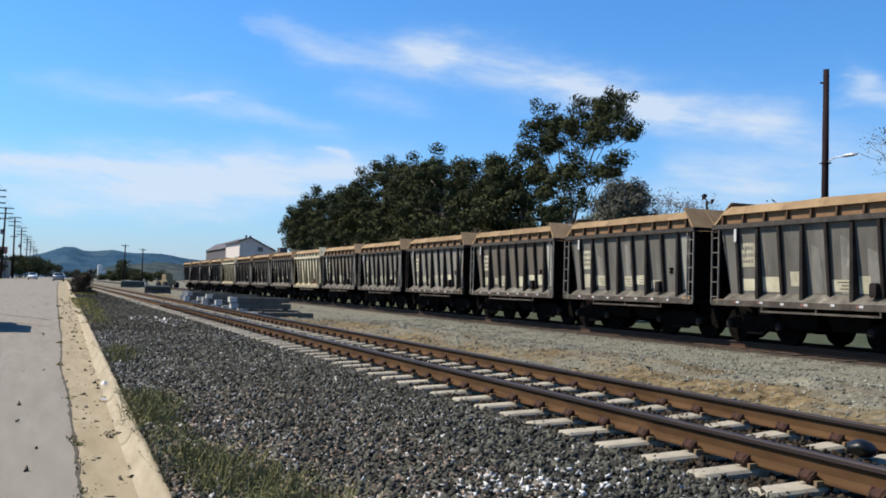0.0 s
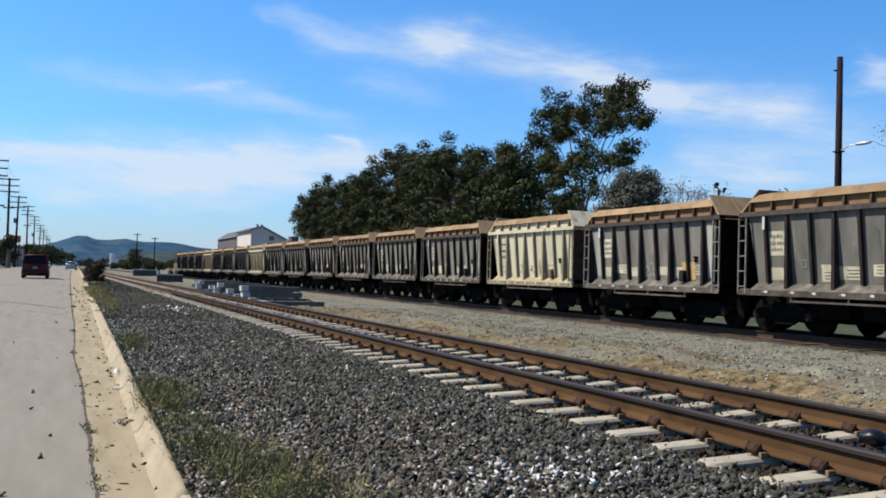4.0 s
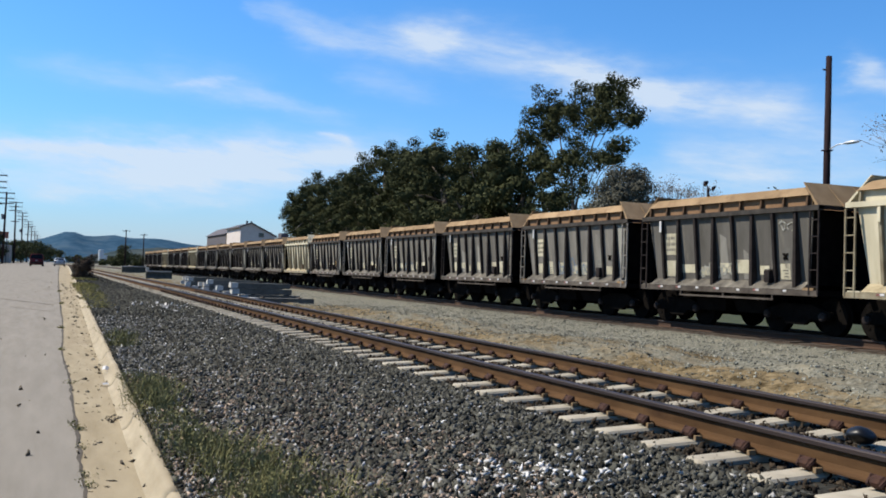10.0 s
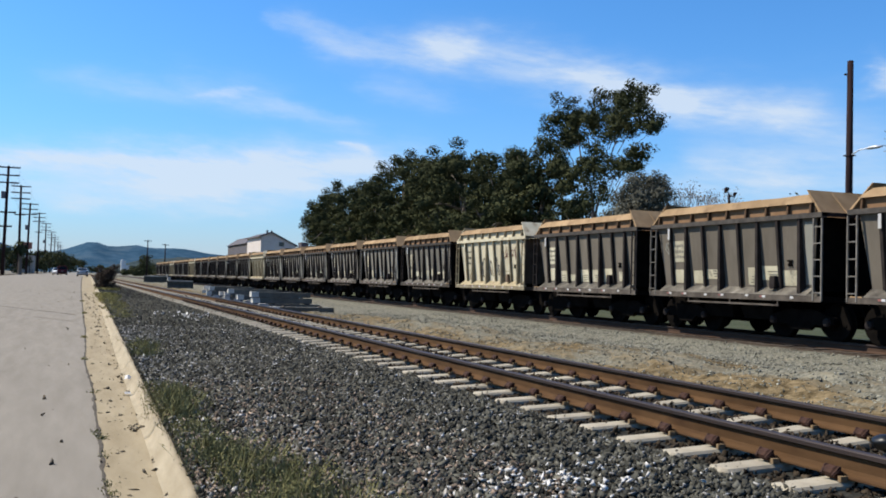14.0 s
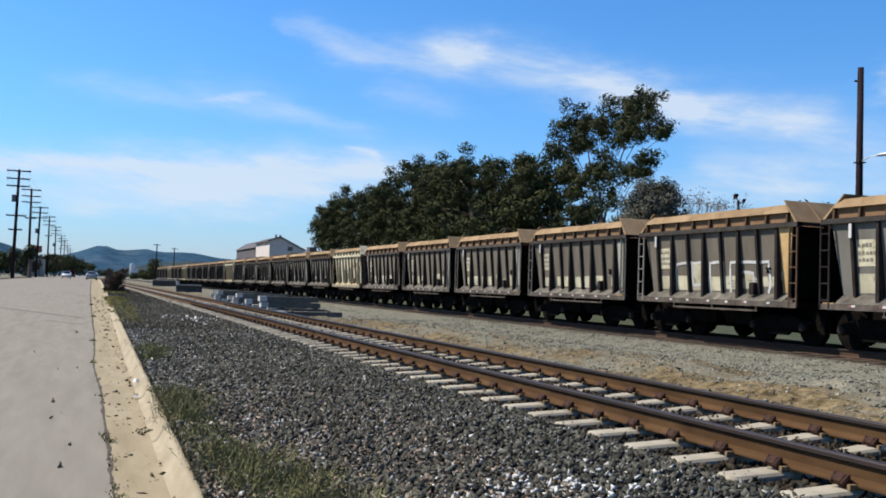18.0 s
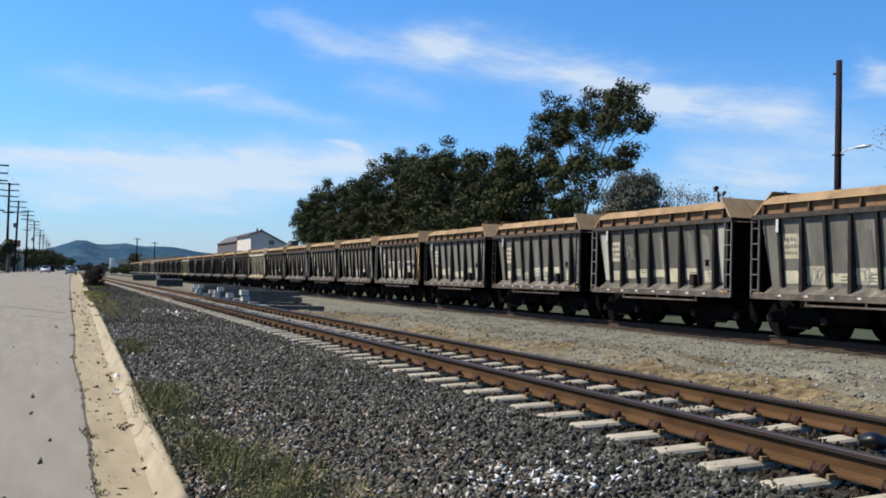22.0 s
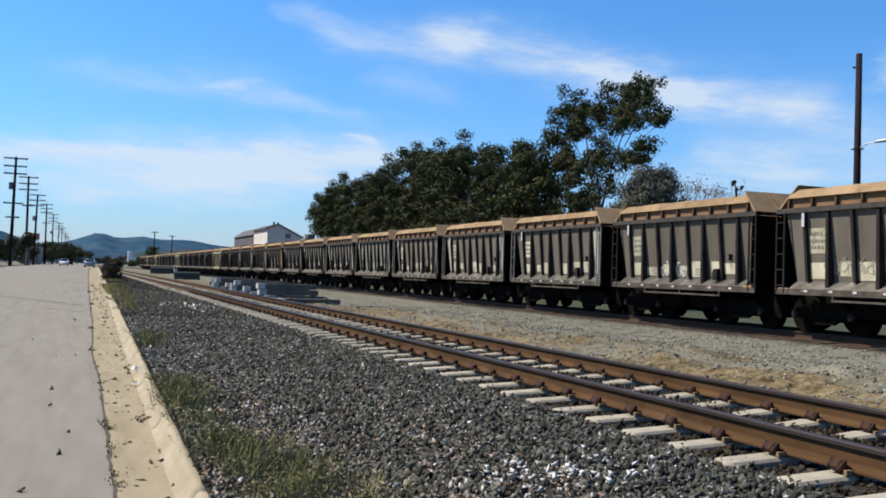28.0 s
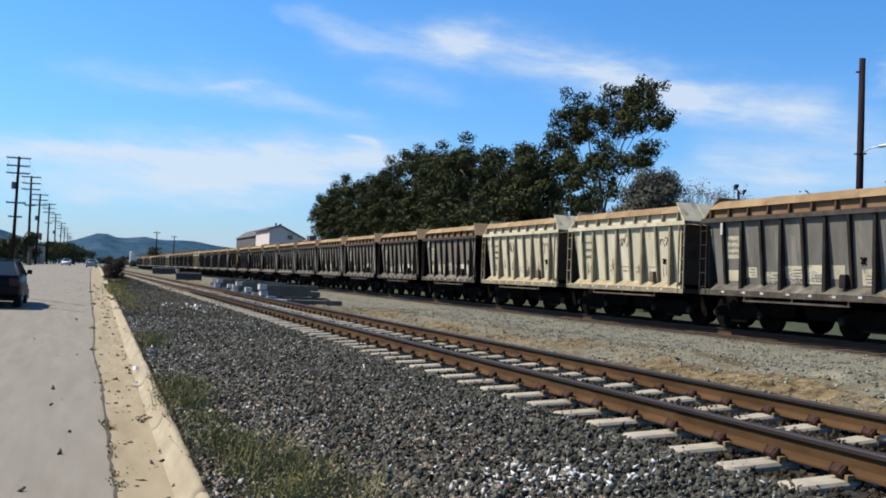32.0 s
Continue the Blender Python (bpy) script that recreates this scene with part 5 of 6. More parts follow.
# ---------------------------------------------------------------- poles and lamps
def street_pole():
    p = thing("lamp_pole", "tall dark timber pole with a pale street lamp on an arm", "street lamp", "", pose(30, 30.0, 0))
    bm = bmesh.new()
    tube(bm, [(0, 0, -0.2), (0, 0, 5.5), (0, 0, 11.28)], [0.17, 0.15, 0.125], 12)
    part("pole", bm, POLE_WOOD, p, smooth=True)
    bm = bmesh.new()
    tube(bm, [(0, -0.1, 7.3), (0, -0.55, 7.46), (0, -0.95, 7.46)], [0.025] * 3, 6)
    part("arm", bm, LAMP_METAL, p)
    bm = bmesh.new()
    loft(bm, [[(0.13 * math.cos(k * math.tau / 10) * s, y, 7.46 + dz + 0.07 * math.sin(k * math.tau / 10) * s) for k in range(10)]
              for y, s, dz in ((-0.9, 0.4, 0), (-1.05, 0.9, 0.01), (-1.4, 1.0, 0.01), (-1.68, 0.5, 0))])
    part("lamp_head", bm, LAMP_METAL, p, "pale cobra-head lamp", smooth=True)
    bm = bmesh.new()
    box(bm, -0.17, 0.17, -0.17, 0.17, 7.25, 7.3)
    box(bm, -0.15, 0.15, 0.12, 0.2, 10.7, 10.76)
    part("pole_band", bm, POLE_WOOD, p)
    f = thing("floodlight_mast", "short mast with two grey floodlights", "floodlight", "", pose(30, 37.7, 0))
    bm = bmesh.new()
    tube(bm, [(0, 0, -0.2), (0, 0, 6.25)], [0.07, 0.06], 8)
    part("mast", bm, POLE_WOOD, f)
    for y, z, s in ((0.2, 6.46, 0.72), (-0.42, 6.2, 0.5)):
        bm = bmesh.new()
        loft(bm, [[(-0.14 * s, y - 0.13 * s, z + 0.05), (0.14 * s, y - 0.13 * s, z + 0.05), (0.14 * s, y - 0.08 * s, z + 0.22 * s), (-0.14 * s, y - 0.08 * s, z + 0.22 * s)],
                  [(-0.1 * s, y + 0.12 * s, z - 0.12), (0.1 * s, y + 0.12 * s, z - 0.12), (0.1 * s, y + 0.16 * s, z + 0.06), (-0.1 * s, y + 0.16 * s, z + 0.06)]])
        part("floodlight", bm, POLE_WOOD, f)
    bm = bmesh.new()
    tube(bm, [(0, 0, 6.2), (0, 0.2, 6.5)], [0.03, 0.03], 6)
    tube(bm, [(0, 0, 6.1), (0, -0.42, 6.15)], [0.025, 0.025], 6)
    part("bracket", bm, POLE_WOOD, f)


street_pole()


def utility_pole(x, y, h, base, arms, can, seed):
    p = thing("utility_pole", "tall dark timber utility pole with wooden crossarms", "utility pole", "poles along the road", pose(x, y, base))
    rnd = random.Random(seed)
    bm = bmesh.new()
    dx = rnd.uniform(-0.15, 0.35)
    tube(bm, [(0, 0, -0.3), (dx * 0.5, 0, h * 0.5), (dx, 0, h)], [0.25, 0.21, 0.17], 9)
    part("pole", bm, POLE_WOOD, p, smooth=True)
    for z, half in arms:
        bm = bmesh.new()
        xx = dx * z / h
        box(bm, xx - half, xx + half, -0.2, -0.08, z - 0.09, z + 0.09)
        for k in (-1.0, -0.72, -0.42, 0.42, 0.72, 1.0):
            tube(bm, [(xx + k * half * 0.96, -0.14, z + 0.06), (xx + k * half * 0.96, -0.14, z + 0.22)], [0.05, 0.035], 5)
        part("crossarm", bm, POLE_WOOD, p)
    if can:
        bm = bmesh.new()
        tube(bm, [(dx * 0.7 - 0.45, 0, h * can), (dx * 0.7 - 0.45, 0, h * can + 1.0)], [0.3, 0.3], 10)
        part("transformer", bm, simple("grey_transformer", (0.12, 0.12, 0.13), 0.6), p)
    return p


def build_utility_poles():
    tops = []
    for i, (x, y, h, can, extra) in enumerate(((-9.55, 145, 15.5, 0.70, 1), (-9.2, 178, 15.6, 0, 0), (-9.5, 212, 14.8, 0.62, 0), (-9.2, 266, 16.0, 0, 0), (-9.2, 326, 16.2, 0.6, 0),
                                               (-9.1, 392, 16.0, 0, 0), (-9.1, 452, 16.2, 0, 0), (-9.0, 540, 16.5, 0, 0), (-9.0, 630, 17.0, 0, 0))):
        b = road_z(y)
        arms = [(h - 0.25, 1.55), (h - 1.35, 1.5), (h - 2.4, 1.5)]
        if extra:
            arms += [(h - 6.6, 1.3), (h - 8.6, 0.9)]
        elif i % 2:
            arms += [(h - 5.2, 0.9)]
        utility_pole(x, y, h, b, arms, can, i)
        tops.append((x, y, b + h))
    wires = tagged(new("overhead_wires"), "thin dark overhead wires", "wire", kind="structure")
    for off, dz in ((-1.45, -0.05), (1.45, -0.05), (-1.4, -1.15), (1.4, -1.15), (0.7, -2.2)):
        bm = bmesh.new()
        pts = []
        for (x0, y0, z0), (x1, y1, z1) in zip(tops, tops[1:]):
            for k in range(5):
                u = k / 5
                pts.append((x0 + (x1 - x0) * u + off, y0 + (y1 - y0) * u, z0 + (z1 - z0) * u + dz - 3.2 * u * (1 - u)))
        tube(bm, pts, [0.012] * len(pts), 3)
        part("wire", bm, INK, wires)


build_utility_poles()


# ---------------------------------------------------------------- far buildings and hills
def warehouse():
    b = thing("warehouse", "tan stucco building with a dark gabled roof", "building", "", pose(36.8, 200, -0.1))
    bm = bmesh.new()
    prof = [(0, 0), (7.4, 0), (7.4, 8.6), (2.3, 11.1), (0, 10.3)]
    loft(bm, [[(x, y, z) for x, z in prof] for y in (0, 17)])
    part("wall", bm, STUCCO_PALE, b)
    bm = bmesh.new()
    for (x0, z0), (x1, z1) in (((-0.5, 10.14), (2.3, 11.12)), ((2.3, 11.12), (7.9, 8.38))):
        loft(bm, [[(x0, y, z0), (x1, y, z1), (x1, y, z1 + 0.25), (x0, y, z0 + 0.25)] for y in (-0.4, 17.4)])
    part("roof", bm, ROOF, b)
    bm = bmesh.new()
    box(bm, -0.05, 6.4, 17.0, 46, 0, 9.3)
    part("annex_wall", bm, PLANKS, b)
    bm = bmesh.new()
    loft(bm, [[(-0.4, y, 9.3), (2.4, y, 11.2), (6.8, y, 9.3)] for y in (17.4, 46.4)])
    part("annex_roof", bm, ROOF, b)
    bm = bmesh.new()
    box(bm, 3.9, 5.0, -0.06, 0.06, 8.3, 9.2)
    part("window", bm, CAR_GLASS, b)
    # dark strip along the annex wall below its eaves
    bm = bmesh.new()
    box(bm, -0.06, 0.0, 18, 45, 6.0, 8.7)
    part("loading_opening", bm, ROOF, b)
    for x, y in ((1.7, 2.0), (2.8, 3.0)):
        bm = bmesh.new()
        tube(bm, [(x, y, 11.0), (x, y, 11.75)], [0.22, 0.22], 8)
        part("roof_vent", bm, ROOF, b)
    c = thing("roof_unit", "low flat roofed shed with a box on top", "building", "", pose(46, 200, -0.1))
    bm = bmesh.new()
    box(bm, -1, 9, 0, 12, 0, 8.3)
    part("wall", bm, STUCCO, c)
    bm = bmesh.new()
    box(bm, -0.2, 1.4, 1, 4, 8.3, 9.4)
    part("rooftop_box", bm, ROOF, c)


warehouse()


def hills():
    """Ridge lines at the horizon, one behind the other."""
    def ridge(name, pts, y, depth, material, seed, label):
        xs = np.linspace(pts[0][0], pts[-1][0], 150)
        zs = np.interp(xs, [p[0] for p in pts], [p[1] for p in pts])
        vs, n = [], len(xs)
        for j, (f, dy) in enumerate(((0.0, -depth), (0.3, -depth * 0.7), (0.62, -depth * 0.4), (0.88, -depth * 0.15), (1.0, 0))):
            for x, z in zip(xs, zs):
                w = noise.noise(Vector((x * 0.012, dy * 0.01, seed))) * 10 + noise.noise(Vector((x * 0.05, dy * 0.04, seed))) * (3.0 if j else 0)
                vs.append((x, y + dy, max(-1, z * f + w * (0.42 if j == 4 else 1.1) * (1 if j else 0))))
        fs = [(j * n + i, j * n + i + 1, (j + 1) * n + i + 1, (j + 1) * n + i) for j in range(4) for i in range(n - 1)]
        tagged(soup(name, np.array(vs), np.array(fs), material), label, kind="structure")

    k = 1.9
    pts = [(-900, 20), (-400, 40), (-120, 48), (-60, 26), (-21.6, 33), (-6, 38), (17, 46), (28, 46.5), (37, 44), (49, 40.5), (62, 42), (85, 45), (100, 42), (114, 41), (148, 41.5),
           (191, 37), (230, 32), (300, 24), (500, 14), (1200, 10)]
    ridge("backdrop_hills", [(x * k, z * k - 1) for x, z in pts], 1500 * k, 420, HILL, 3, "wooded hills at the horizon coloured blue for haze")
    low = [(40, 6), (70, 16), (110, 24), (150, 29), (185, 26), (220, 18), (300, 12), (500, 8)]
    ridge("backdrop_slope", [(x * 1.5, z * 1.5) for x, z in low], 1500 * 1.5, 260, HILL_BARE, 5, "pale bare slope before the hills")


hills()


def roadside_trees():
    lab = "dark roadside tree far down the road"
    for i, (x, y, h, r) in enumerate(((-14.4, 150, 4.0, 1.8), (-14.5, 190, 4.6, 2.2), (-13, 235, 6.5, 3.0), (-10.5, 300, 7.2, 3.6), (-9.5, 360, 8.2, 4.6), (-7.5, 430, 9.0, 5.0), (-6, 520, 11.0, 6.0),
                                      (-13, 420, 9.5, 6), (-3.0, 640, 10.5, 6.5), (2.5, 700, 9.0, 6.0), (31.5, 470, 10.8, 3.2), (42, 480, 5.0, 6), (36, 640, 6.0, 4), (42, 620, 7.5, 5), (48, 600, 8.0, 7), (58, 560, 7.0, 7), (23, 720, 5.5, 5), (16, 760, 7.5, 7), (34, 560, 4.5, 4), (31.4, 665, 4.2, 3))):
        tree(lab, x, y, h, (r, r), 100 + i, per=36, clumps=44, size=0.34 if y < 400 else 0.5, low=0.12, spread=0.7 if y < 400 else 1.1, ground=road_z(y) if x < 10 else 0.0)
    # palm by the road
    p = thing("palm_tree", "short dark palm beside the road", "tree", "", pose(-11.15, 170, road_z(170)))
    bm = bmesh.new()
    tube(bm, [(0, 0, -0.1), (0.1, 0, 2.6), (0, 0, 4.3)], [0.34, 0.3, 0.34], 8)
    part("trunk", bm, BARK, p)
    rnd = random.Random(3)
    bm = bmesh.new()
    for i in range(90):
        a, e = rnd.uniform(0, math.tau), rnd.uniform(-1.2, 1.2)
        d = Vector((math.cos(a) * math.cos(e), math.sin(a) * math.cos(e), math.sin(e)))
        q = Vector((0, 0, 4.3)) + d * 0.8
        tip = q + d * 0.5 + Vector((0, 0, -0.5))
        s = Vector((-math.sin(a), math.cos(a), 0)) * 0.22
        v = [bm.verts.new(w) for w in ((0, 0, 4.3), q + s, tip, q - s)]
        bm.faces.new(v)
    part("crown", bm, LEAF, p)
    copy_thing(p, pose(-8.65, 171.5, road_z(171), 0, 0, 70) @ Matrix.Scale(1.12, 4))
    # thorny bush at the kerb
    b = thing("kerb_bush", "dry dark brown bush behind the kerb", "bush", "", pose(1.98, 66, ballast_z(1.98, 66)))
    cs = [(random.Random(i).gauss(0, 0.30), random.Random(i + 50).gauss(0, 0.45), abs(random.Random(i + 90).gauss(0.6, 0.45))) for i in range(60)]
    leaves("twig_mass", cs, 90, 0.16, 0.06, mat("dry_bush", (0.03, 0.022, 0.016), (0.075, 0.056, 0.042), 5.0, 0.95, gloss=0.05), b, 4)
    silo = thing("silo", "white cylindrical tower far along the line", "silo", "", pose(31.6, 700, 0))
    bm = bmesh.new()
    tube(bm, [(0, 0, -0.2), (0, 0, 10.6), (0, 0, 10.9)], [1.7, 1.7, 1.5], 14)
    box(bm, 1.2, 4.2, -1.2, 1.2, -0.2, 7.2)
    part("tower", bm, simple("white_silo", (0.6, 0.6, 0.58), 0.7), silo)
    for i, (x, y, h) in enumerate(((22.5, 330, 13), (30, 350, 12.5))):
        utility_pole(x, y, h, 0, [(h - 0.4, 1.2)], 0, 40 + i)
    s = thing("shop_building", "low building with a dull red roof sign far down the road", "building", "", pose(-15, 260, road_z(260)))
    bm = bmesh.new()
    box(bm, 0, 5.0, 0, 14, -0.1, 4.6)
    part("wall", bm, simple("pale_wall", (0.3, 0.26, 0.22), 0.9), s)
    bm = bmesh.new()
    box(bm, 1.2, 4.6, -0.3, 0.0, 6.2, 7.9)
    part("sign_board", bm, BRICK_RED, s)
    bm = bmesh.new()
    for x in (1.6, 4.1):
        box(bm, x, x + 0.15, -0.2, -0.1, -0.1, 6.2)
    part("sign_frame", bm, POLE_WOOD, s)


roadside_trees()


# ---------------------------------------------------------------- yard things
def tie_stacks():
    bm = bmesh.new()
    box(bm, 0, 2.59, -0.125, 0.125, 0, 0.22)
    bmesh.ops.bevel(bm, geom=bm.edges[:], offset=0.02, segments=1)
    base = None
    # bright band round one end, coloured as if the sun struck it
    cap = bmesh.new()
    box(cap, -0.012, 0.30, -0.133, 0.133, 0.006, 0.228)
    rnd = random.Random(12)
    for i, (x, y, low, up, layers) in enumerate(((7.4, 37.6, 2, 0, 1), (7.6, 40.6, 3, 2, 2), (7.85, 46.0, 3, 0, 2), (7.9, 49.8, 2, 2, 2), (8.05, 54.6, 3, 0, 2), (8.1, 59.0, 3, 2, 2), (8.15, 63.2, 2, 2, 2))):
        st = thing("concrete_tie_stack", "spare concrete ties stacked crosswise beside the track", "stacked ties", "stacks of spare ties",
                   pose(x, y, yard_z(x + 1.2, y) - 0.02, 0, 0, rnd.uniform(-3, 3)))
        for k in range(low):
            m = pose(rnd.uniform(-0.06, 0.06), k * 0.34, 0.0, 0, 0, rnd.uniform(-1.5, 1.5))
            if base is None:
                base = part("concrete_tie", bm, BLOCK, st)
                base.matrix_basis = m
                end = part("painted_end", cap, WHITE_END, base, "end whitened to look sunlit")
            else:
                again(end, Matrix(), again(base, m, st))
        for lev in range(1, layers + 1):
            for k in range(up if lev == layers else low - 1):
                if lev == 1 or up:
                    t = again(base, pose(rnd.uniform(-0.5, 0.3), 0.1 + k * 0.36, 0.245 * lev + 0.015 * lev, 0, 0, rnd.uniform(-2, 2)), st)
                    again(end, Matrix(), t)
        for xx in (0.5, 2.0):
            q = bmesh.new()
            box(q, xx, xx + 0.08, -0.1, 0.34 * (low - 1) + 0.1, 0.218, 0.262)
            part("spacer", q, OLD_TIE, st)
    for x0, x1, y, up in ((8.9, 11.5, 100, 0.72), (10.5, 14.3, 160, 1.0)):
        c = thing("concrete_barrier", "long grey precast barrier lying across the yard", "barrier", "precast barriers", pose(x0, y, 0.1))
        q = bmesh.new()
        loft(q, [[(x, -0.3, 0), (x, -0.3, 0.1), (x, -0.16, 0.3), (x, -0.12, up), (x, 0.12, up), (x, 0.16, 0.3), (x, 0.3, 0.1), (x, 0.3, 0)] for x in (0, x1 - x0)])
        part("body", q, BARRIER, c)
        # white slab whose colour imitates the sunlit top edge
        q = bmesh.new()
        box(q, 0.05, x1 - x0 - 0.05, -0.26, 0.26, up, up + 0.13)
        part("cap", q, WHITE_END, c)
        q = bmesh.new()
        e0 = 0.0 if y < 130 else x1 - x0 - 0.3
        box(q, e0, e0 + 0.3, -0.28, 0.28, up + 0.13, up + 0.45)
        part("end_block", q, WHITE_END, c)
    l = thing("parked_loader", "dusty yellow wheel loader parked beyond the tracks", "loader", "", pose(20.3, 182, 0.0, 0, 0, 20))
    q = bmesh.new()
    box(q, -0.9, 0.9, -1.6, 1.6, 0.6, 1.5)
    box(q, -0.7, 0.7, -0.6, 1.0, 1.5, 2.6)
    bmesh.ops.bevel(q, geom=q.edges[:], offset=0.08, segments=1)
    part("body", q, YELLOW, l)
    for x in (-1.15, 1.15):
        for y in (-1.3, 1.4):
            q = bmesh.new()
            tube(q, [(x - 0.25, y, 0.6), (x + 0.25, y, 0.6)], [0.62, 0.62], 14)
            part("wheel", q, RUBBER, l)


tie_stacks()


# ---------------------------------------------------------------- road details and weeds
def road_details():
    """Joints, the seam along the gutter, dropped clods and weeds."""
    rnd = random.Random(21)
    seam = bmesh.new()
    pts = []
    y = 3.0
    while y < 150:
        pts.append((seam_x(y), y))
        y += 0.08 if y < 20 else 0.3 if y < 50 else 3
    rows = []
    for x, yy in pts:
        w = 0.005 + 0.022 * abs(noise.noise(Vector((3, yy * 1.3, 0)))) + 0.016 * abs(noise.noise(Vector((7, yy * 6.0, 0)))) + 0.0002 * yy + 0.0011 * max(0.0, yy - 16) * abs(noise.noise(Vector((9, yy * 0.8, 0))))
        c = x + 0.018 * noise.noise(Vector((5, yy * 3.0, 0)))
        rows.append([(c - w, yy, road_z(yy) + 0.0025), (c, yy, road_z(yy) + 0.003), (c + w * 0.9, yy, road_z(yy) + 0.0025)])
    loft(seam, rows, cap=False, closed=False)
    tagged(part("gutter_seam", seam, SEAM_DIRT), "dirt-filled seam between road and gutter", kind="structure")
    cracks = bmesh.new()
    for y0, x0, x1, slope in ((41.0, -3.8, 0.1, -9.0), (30.6, -1.1, 0.0, -2.2)):
        rows = []
        for k in range(30):
            u = k / 29
            x = x0 + (x1 - x0) * u
            y = y0 + slope * u + 0.04 * noise.noise(Vector((x * 2, y0, 0)))
            w = 0.00010 * y0 * y0 * (1 + noise.noise(Vector((x * 3, y0, 5))))
            rows.append([(x, y - w, road_z(y) + 0.004), (x, y + w, road_z(y) + 0.004)])
        loft(cracks, rows, cap=False, closed=False)
    tagged(part("road_cracks", cracks, CRACK), "thin dark cracks across the road", kind="structure")
    # two scraps of white paper at the kerb
    for px, py, turn in ((0.66, 12.3, 20), (0.735, 13.6, 75)):
        scrap = bmesh.new()
        grid = [[scrap.verts.new((0.026 * (u - 1.5), 0.04 * (v - 1), 0.010 + 0.010 * ((u * 3 + v * 2) % 3))) for u in range(4)] for v in range(3)]
        for v in range(2):
            for u in range(3):
                scrap.faces.new((grid[v][u], grid[v][u + 1], grid[v + 1][u + 1], grid[v + 1][u]))
        sheet_of = part("paper_scrap", scrap, WHITE_MARK)
        sheet_of.matrix_basis = pose(px, py, road_z(py) + (0.0 if px < 0.7 else 0.05), 0, 0 if px < 0.7 else -35, turn)
        tagged(sheet_of, "crumpled scrap of white paper against the kerb", "litter")
    rng = np.random.default_rng(9)
    c = []
    for i in range(620):
        y = 5 + 55 * rng.random() ** 1.4
        x = seam_x(y) + (kerb_x(y) - seam_x(y)) * rng.random() if i % 10 else -3.0 * rng.random() ** 2
        if i % 9 == 0:
            x, y = rng.normal(0.60, 0.04) if i % 2 else seam_x(y) + rng.normal(0, 0.03), rng.normal(9.8, 0.12) if i % 2 else y
        c.append((x, y, road_z(y) + (0.012 if x < seam_x(y) else -0.008)))
    stones("dirt_clods", np.array(c), (0.008 + 0.048 * rng.random(len(c)) ** 3.2) * (1 + 0.02 * np.array([p[1] for p in c])), CRACK, "small dark clods and leaves on gutter and road", 5)
    n = 0
    far_weeds = [(28 + 1.5 * i, 1.32 + 0.016 * i + rnd.uniform(-0.1, 0.16), 0.26 + 0.009 * i, 0.08 + 0.002 * i, 80) for i in range(17)]
    far_weeds += [(y, seam_x(y) + rnd.uniform(-0.03, 0.03), 0.035, 0.05, n) for y, n in ((5.6, 12), (6.9, 16), (7.2, 10), (8.3, 8), (9.2, 20), (9.5, 10), (12.5, 12), (16.9, 14), (22.0, 14), (33.0, 22), (44.0, 26))]
    for y, x, r, h, count in far_weeds + list(((6.6, 1.15, 0.26, 0.27, 300), (7.4, 1.05, 0.2, 0.22, 190), (8.4, 1.0, 0.18, 0.2, 120), (9.4, 0.98, 0.2, 0.28, 230), (10.4, 1.05, 0.22, 0.27, 210), (11.6, 1.0, 0.15, 0.16, 60), (15.8, 1.12, 0.18, 0.26, 100), (5.9, 1.35, 0.24, 0.26, 240), (5.3, 1.6, 0.25, 0.2, 170), (5.5, 1.15, 0.2, 0.24, 200), (17.4, 1.2, 0.2, 0.24, 90),
                              (62, 1.9, 0.5, 0.2, 100))):
        z = ballast_z(x, y) if x > kerb_x(y) else road_z(y) - 0.005
        count = int(count * (2.4 if y > 20 else 1.5))
        w = thing("weed_tuft", "straggly green weeds growing behind the kerb", "weeds", "weeds behind the kerb", pose(x, y, z))
        g = np.random.default_rng(300 + n)
        n += 1
        a = g.uniform(0, math.tau, count)
        rr = r * 1.5 * g.random(count) ** 0.8
        b = np.stack([np.cos(a) * rr, np.sin(a) * rr * 1.5, np.zeros(count) - 0.01], 1)
        d = np.stack([g.normal(0, 0.45, count), g.normal(0, 0.45, count), np.ones(count)], 1)
        ln = h * g.uniform(0.35, 1.0, count)[:, None]
        tip = b + d * ln
        side = np.stack([np.cos(a + 1.2), np.sin(a + 1.2), np.zeros(count)], 1) * (0.0022 + 0.0003 * y)
        midp = b + d * ln * 0.55
        v = np.stack([b - side * 0.4, midp - side, tip, midp + side], 1).reshape(-1, 3)
        tagged(soup("blade_tuft", v, (np.arange(count) * 4)[:, None] + np.arange(4)[None], WEED_DRY if y > 20 else WEED, w), kind="stuff")
        tufts = leaves("foliage", (b + d * ln * 0.75)[::2], 5, 0.035, 0.008 + 0.0005 * y, WEED_DRY if y > 20 else WEED, w, 500 + n)
        tagged(tufts, kind="stuff")
    lump = thing("black_bag", "small shiny black plastic bag between the rails", "bag", "", pose(5.83, 5.42, 0.335))
    bm = bmesh.new()
    bmesh.ops.create_icosphere(bm, subdivisions=3, radius=0.11)
    for v in bm.verts:
        v.co *= 1 + 0.25 * noise.noise(v.co * 9)
        v.co.z = v.co.z * 0.62 + 0.07
    part("bag_skin", bm, simple("black_plastic", (0.006, 0.006, 0.006), 0.4), lump, smooth=True)


road_details()


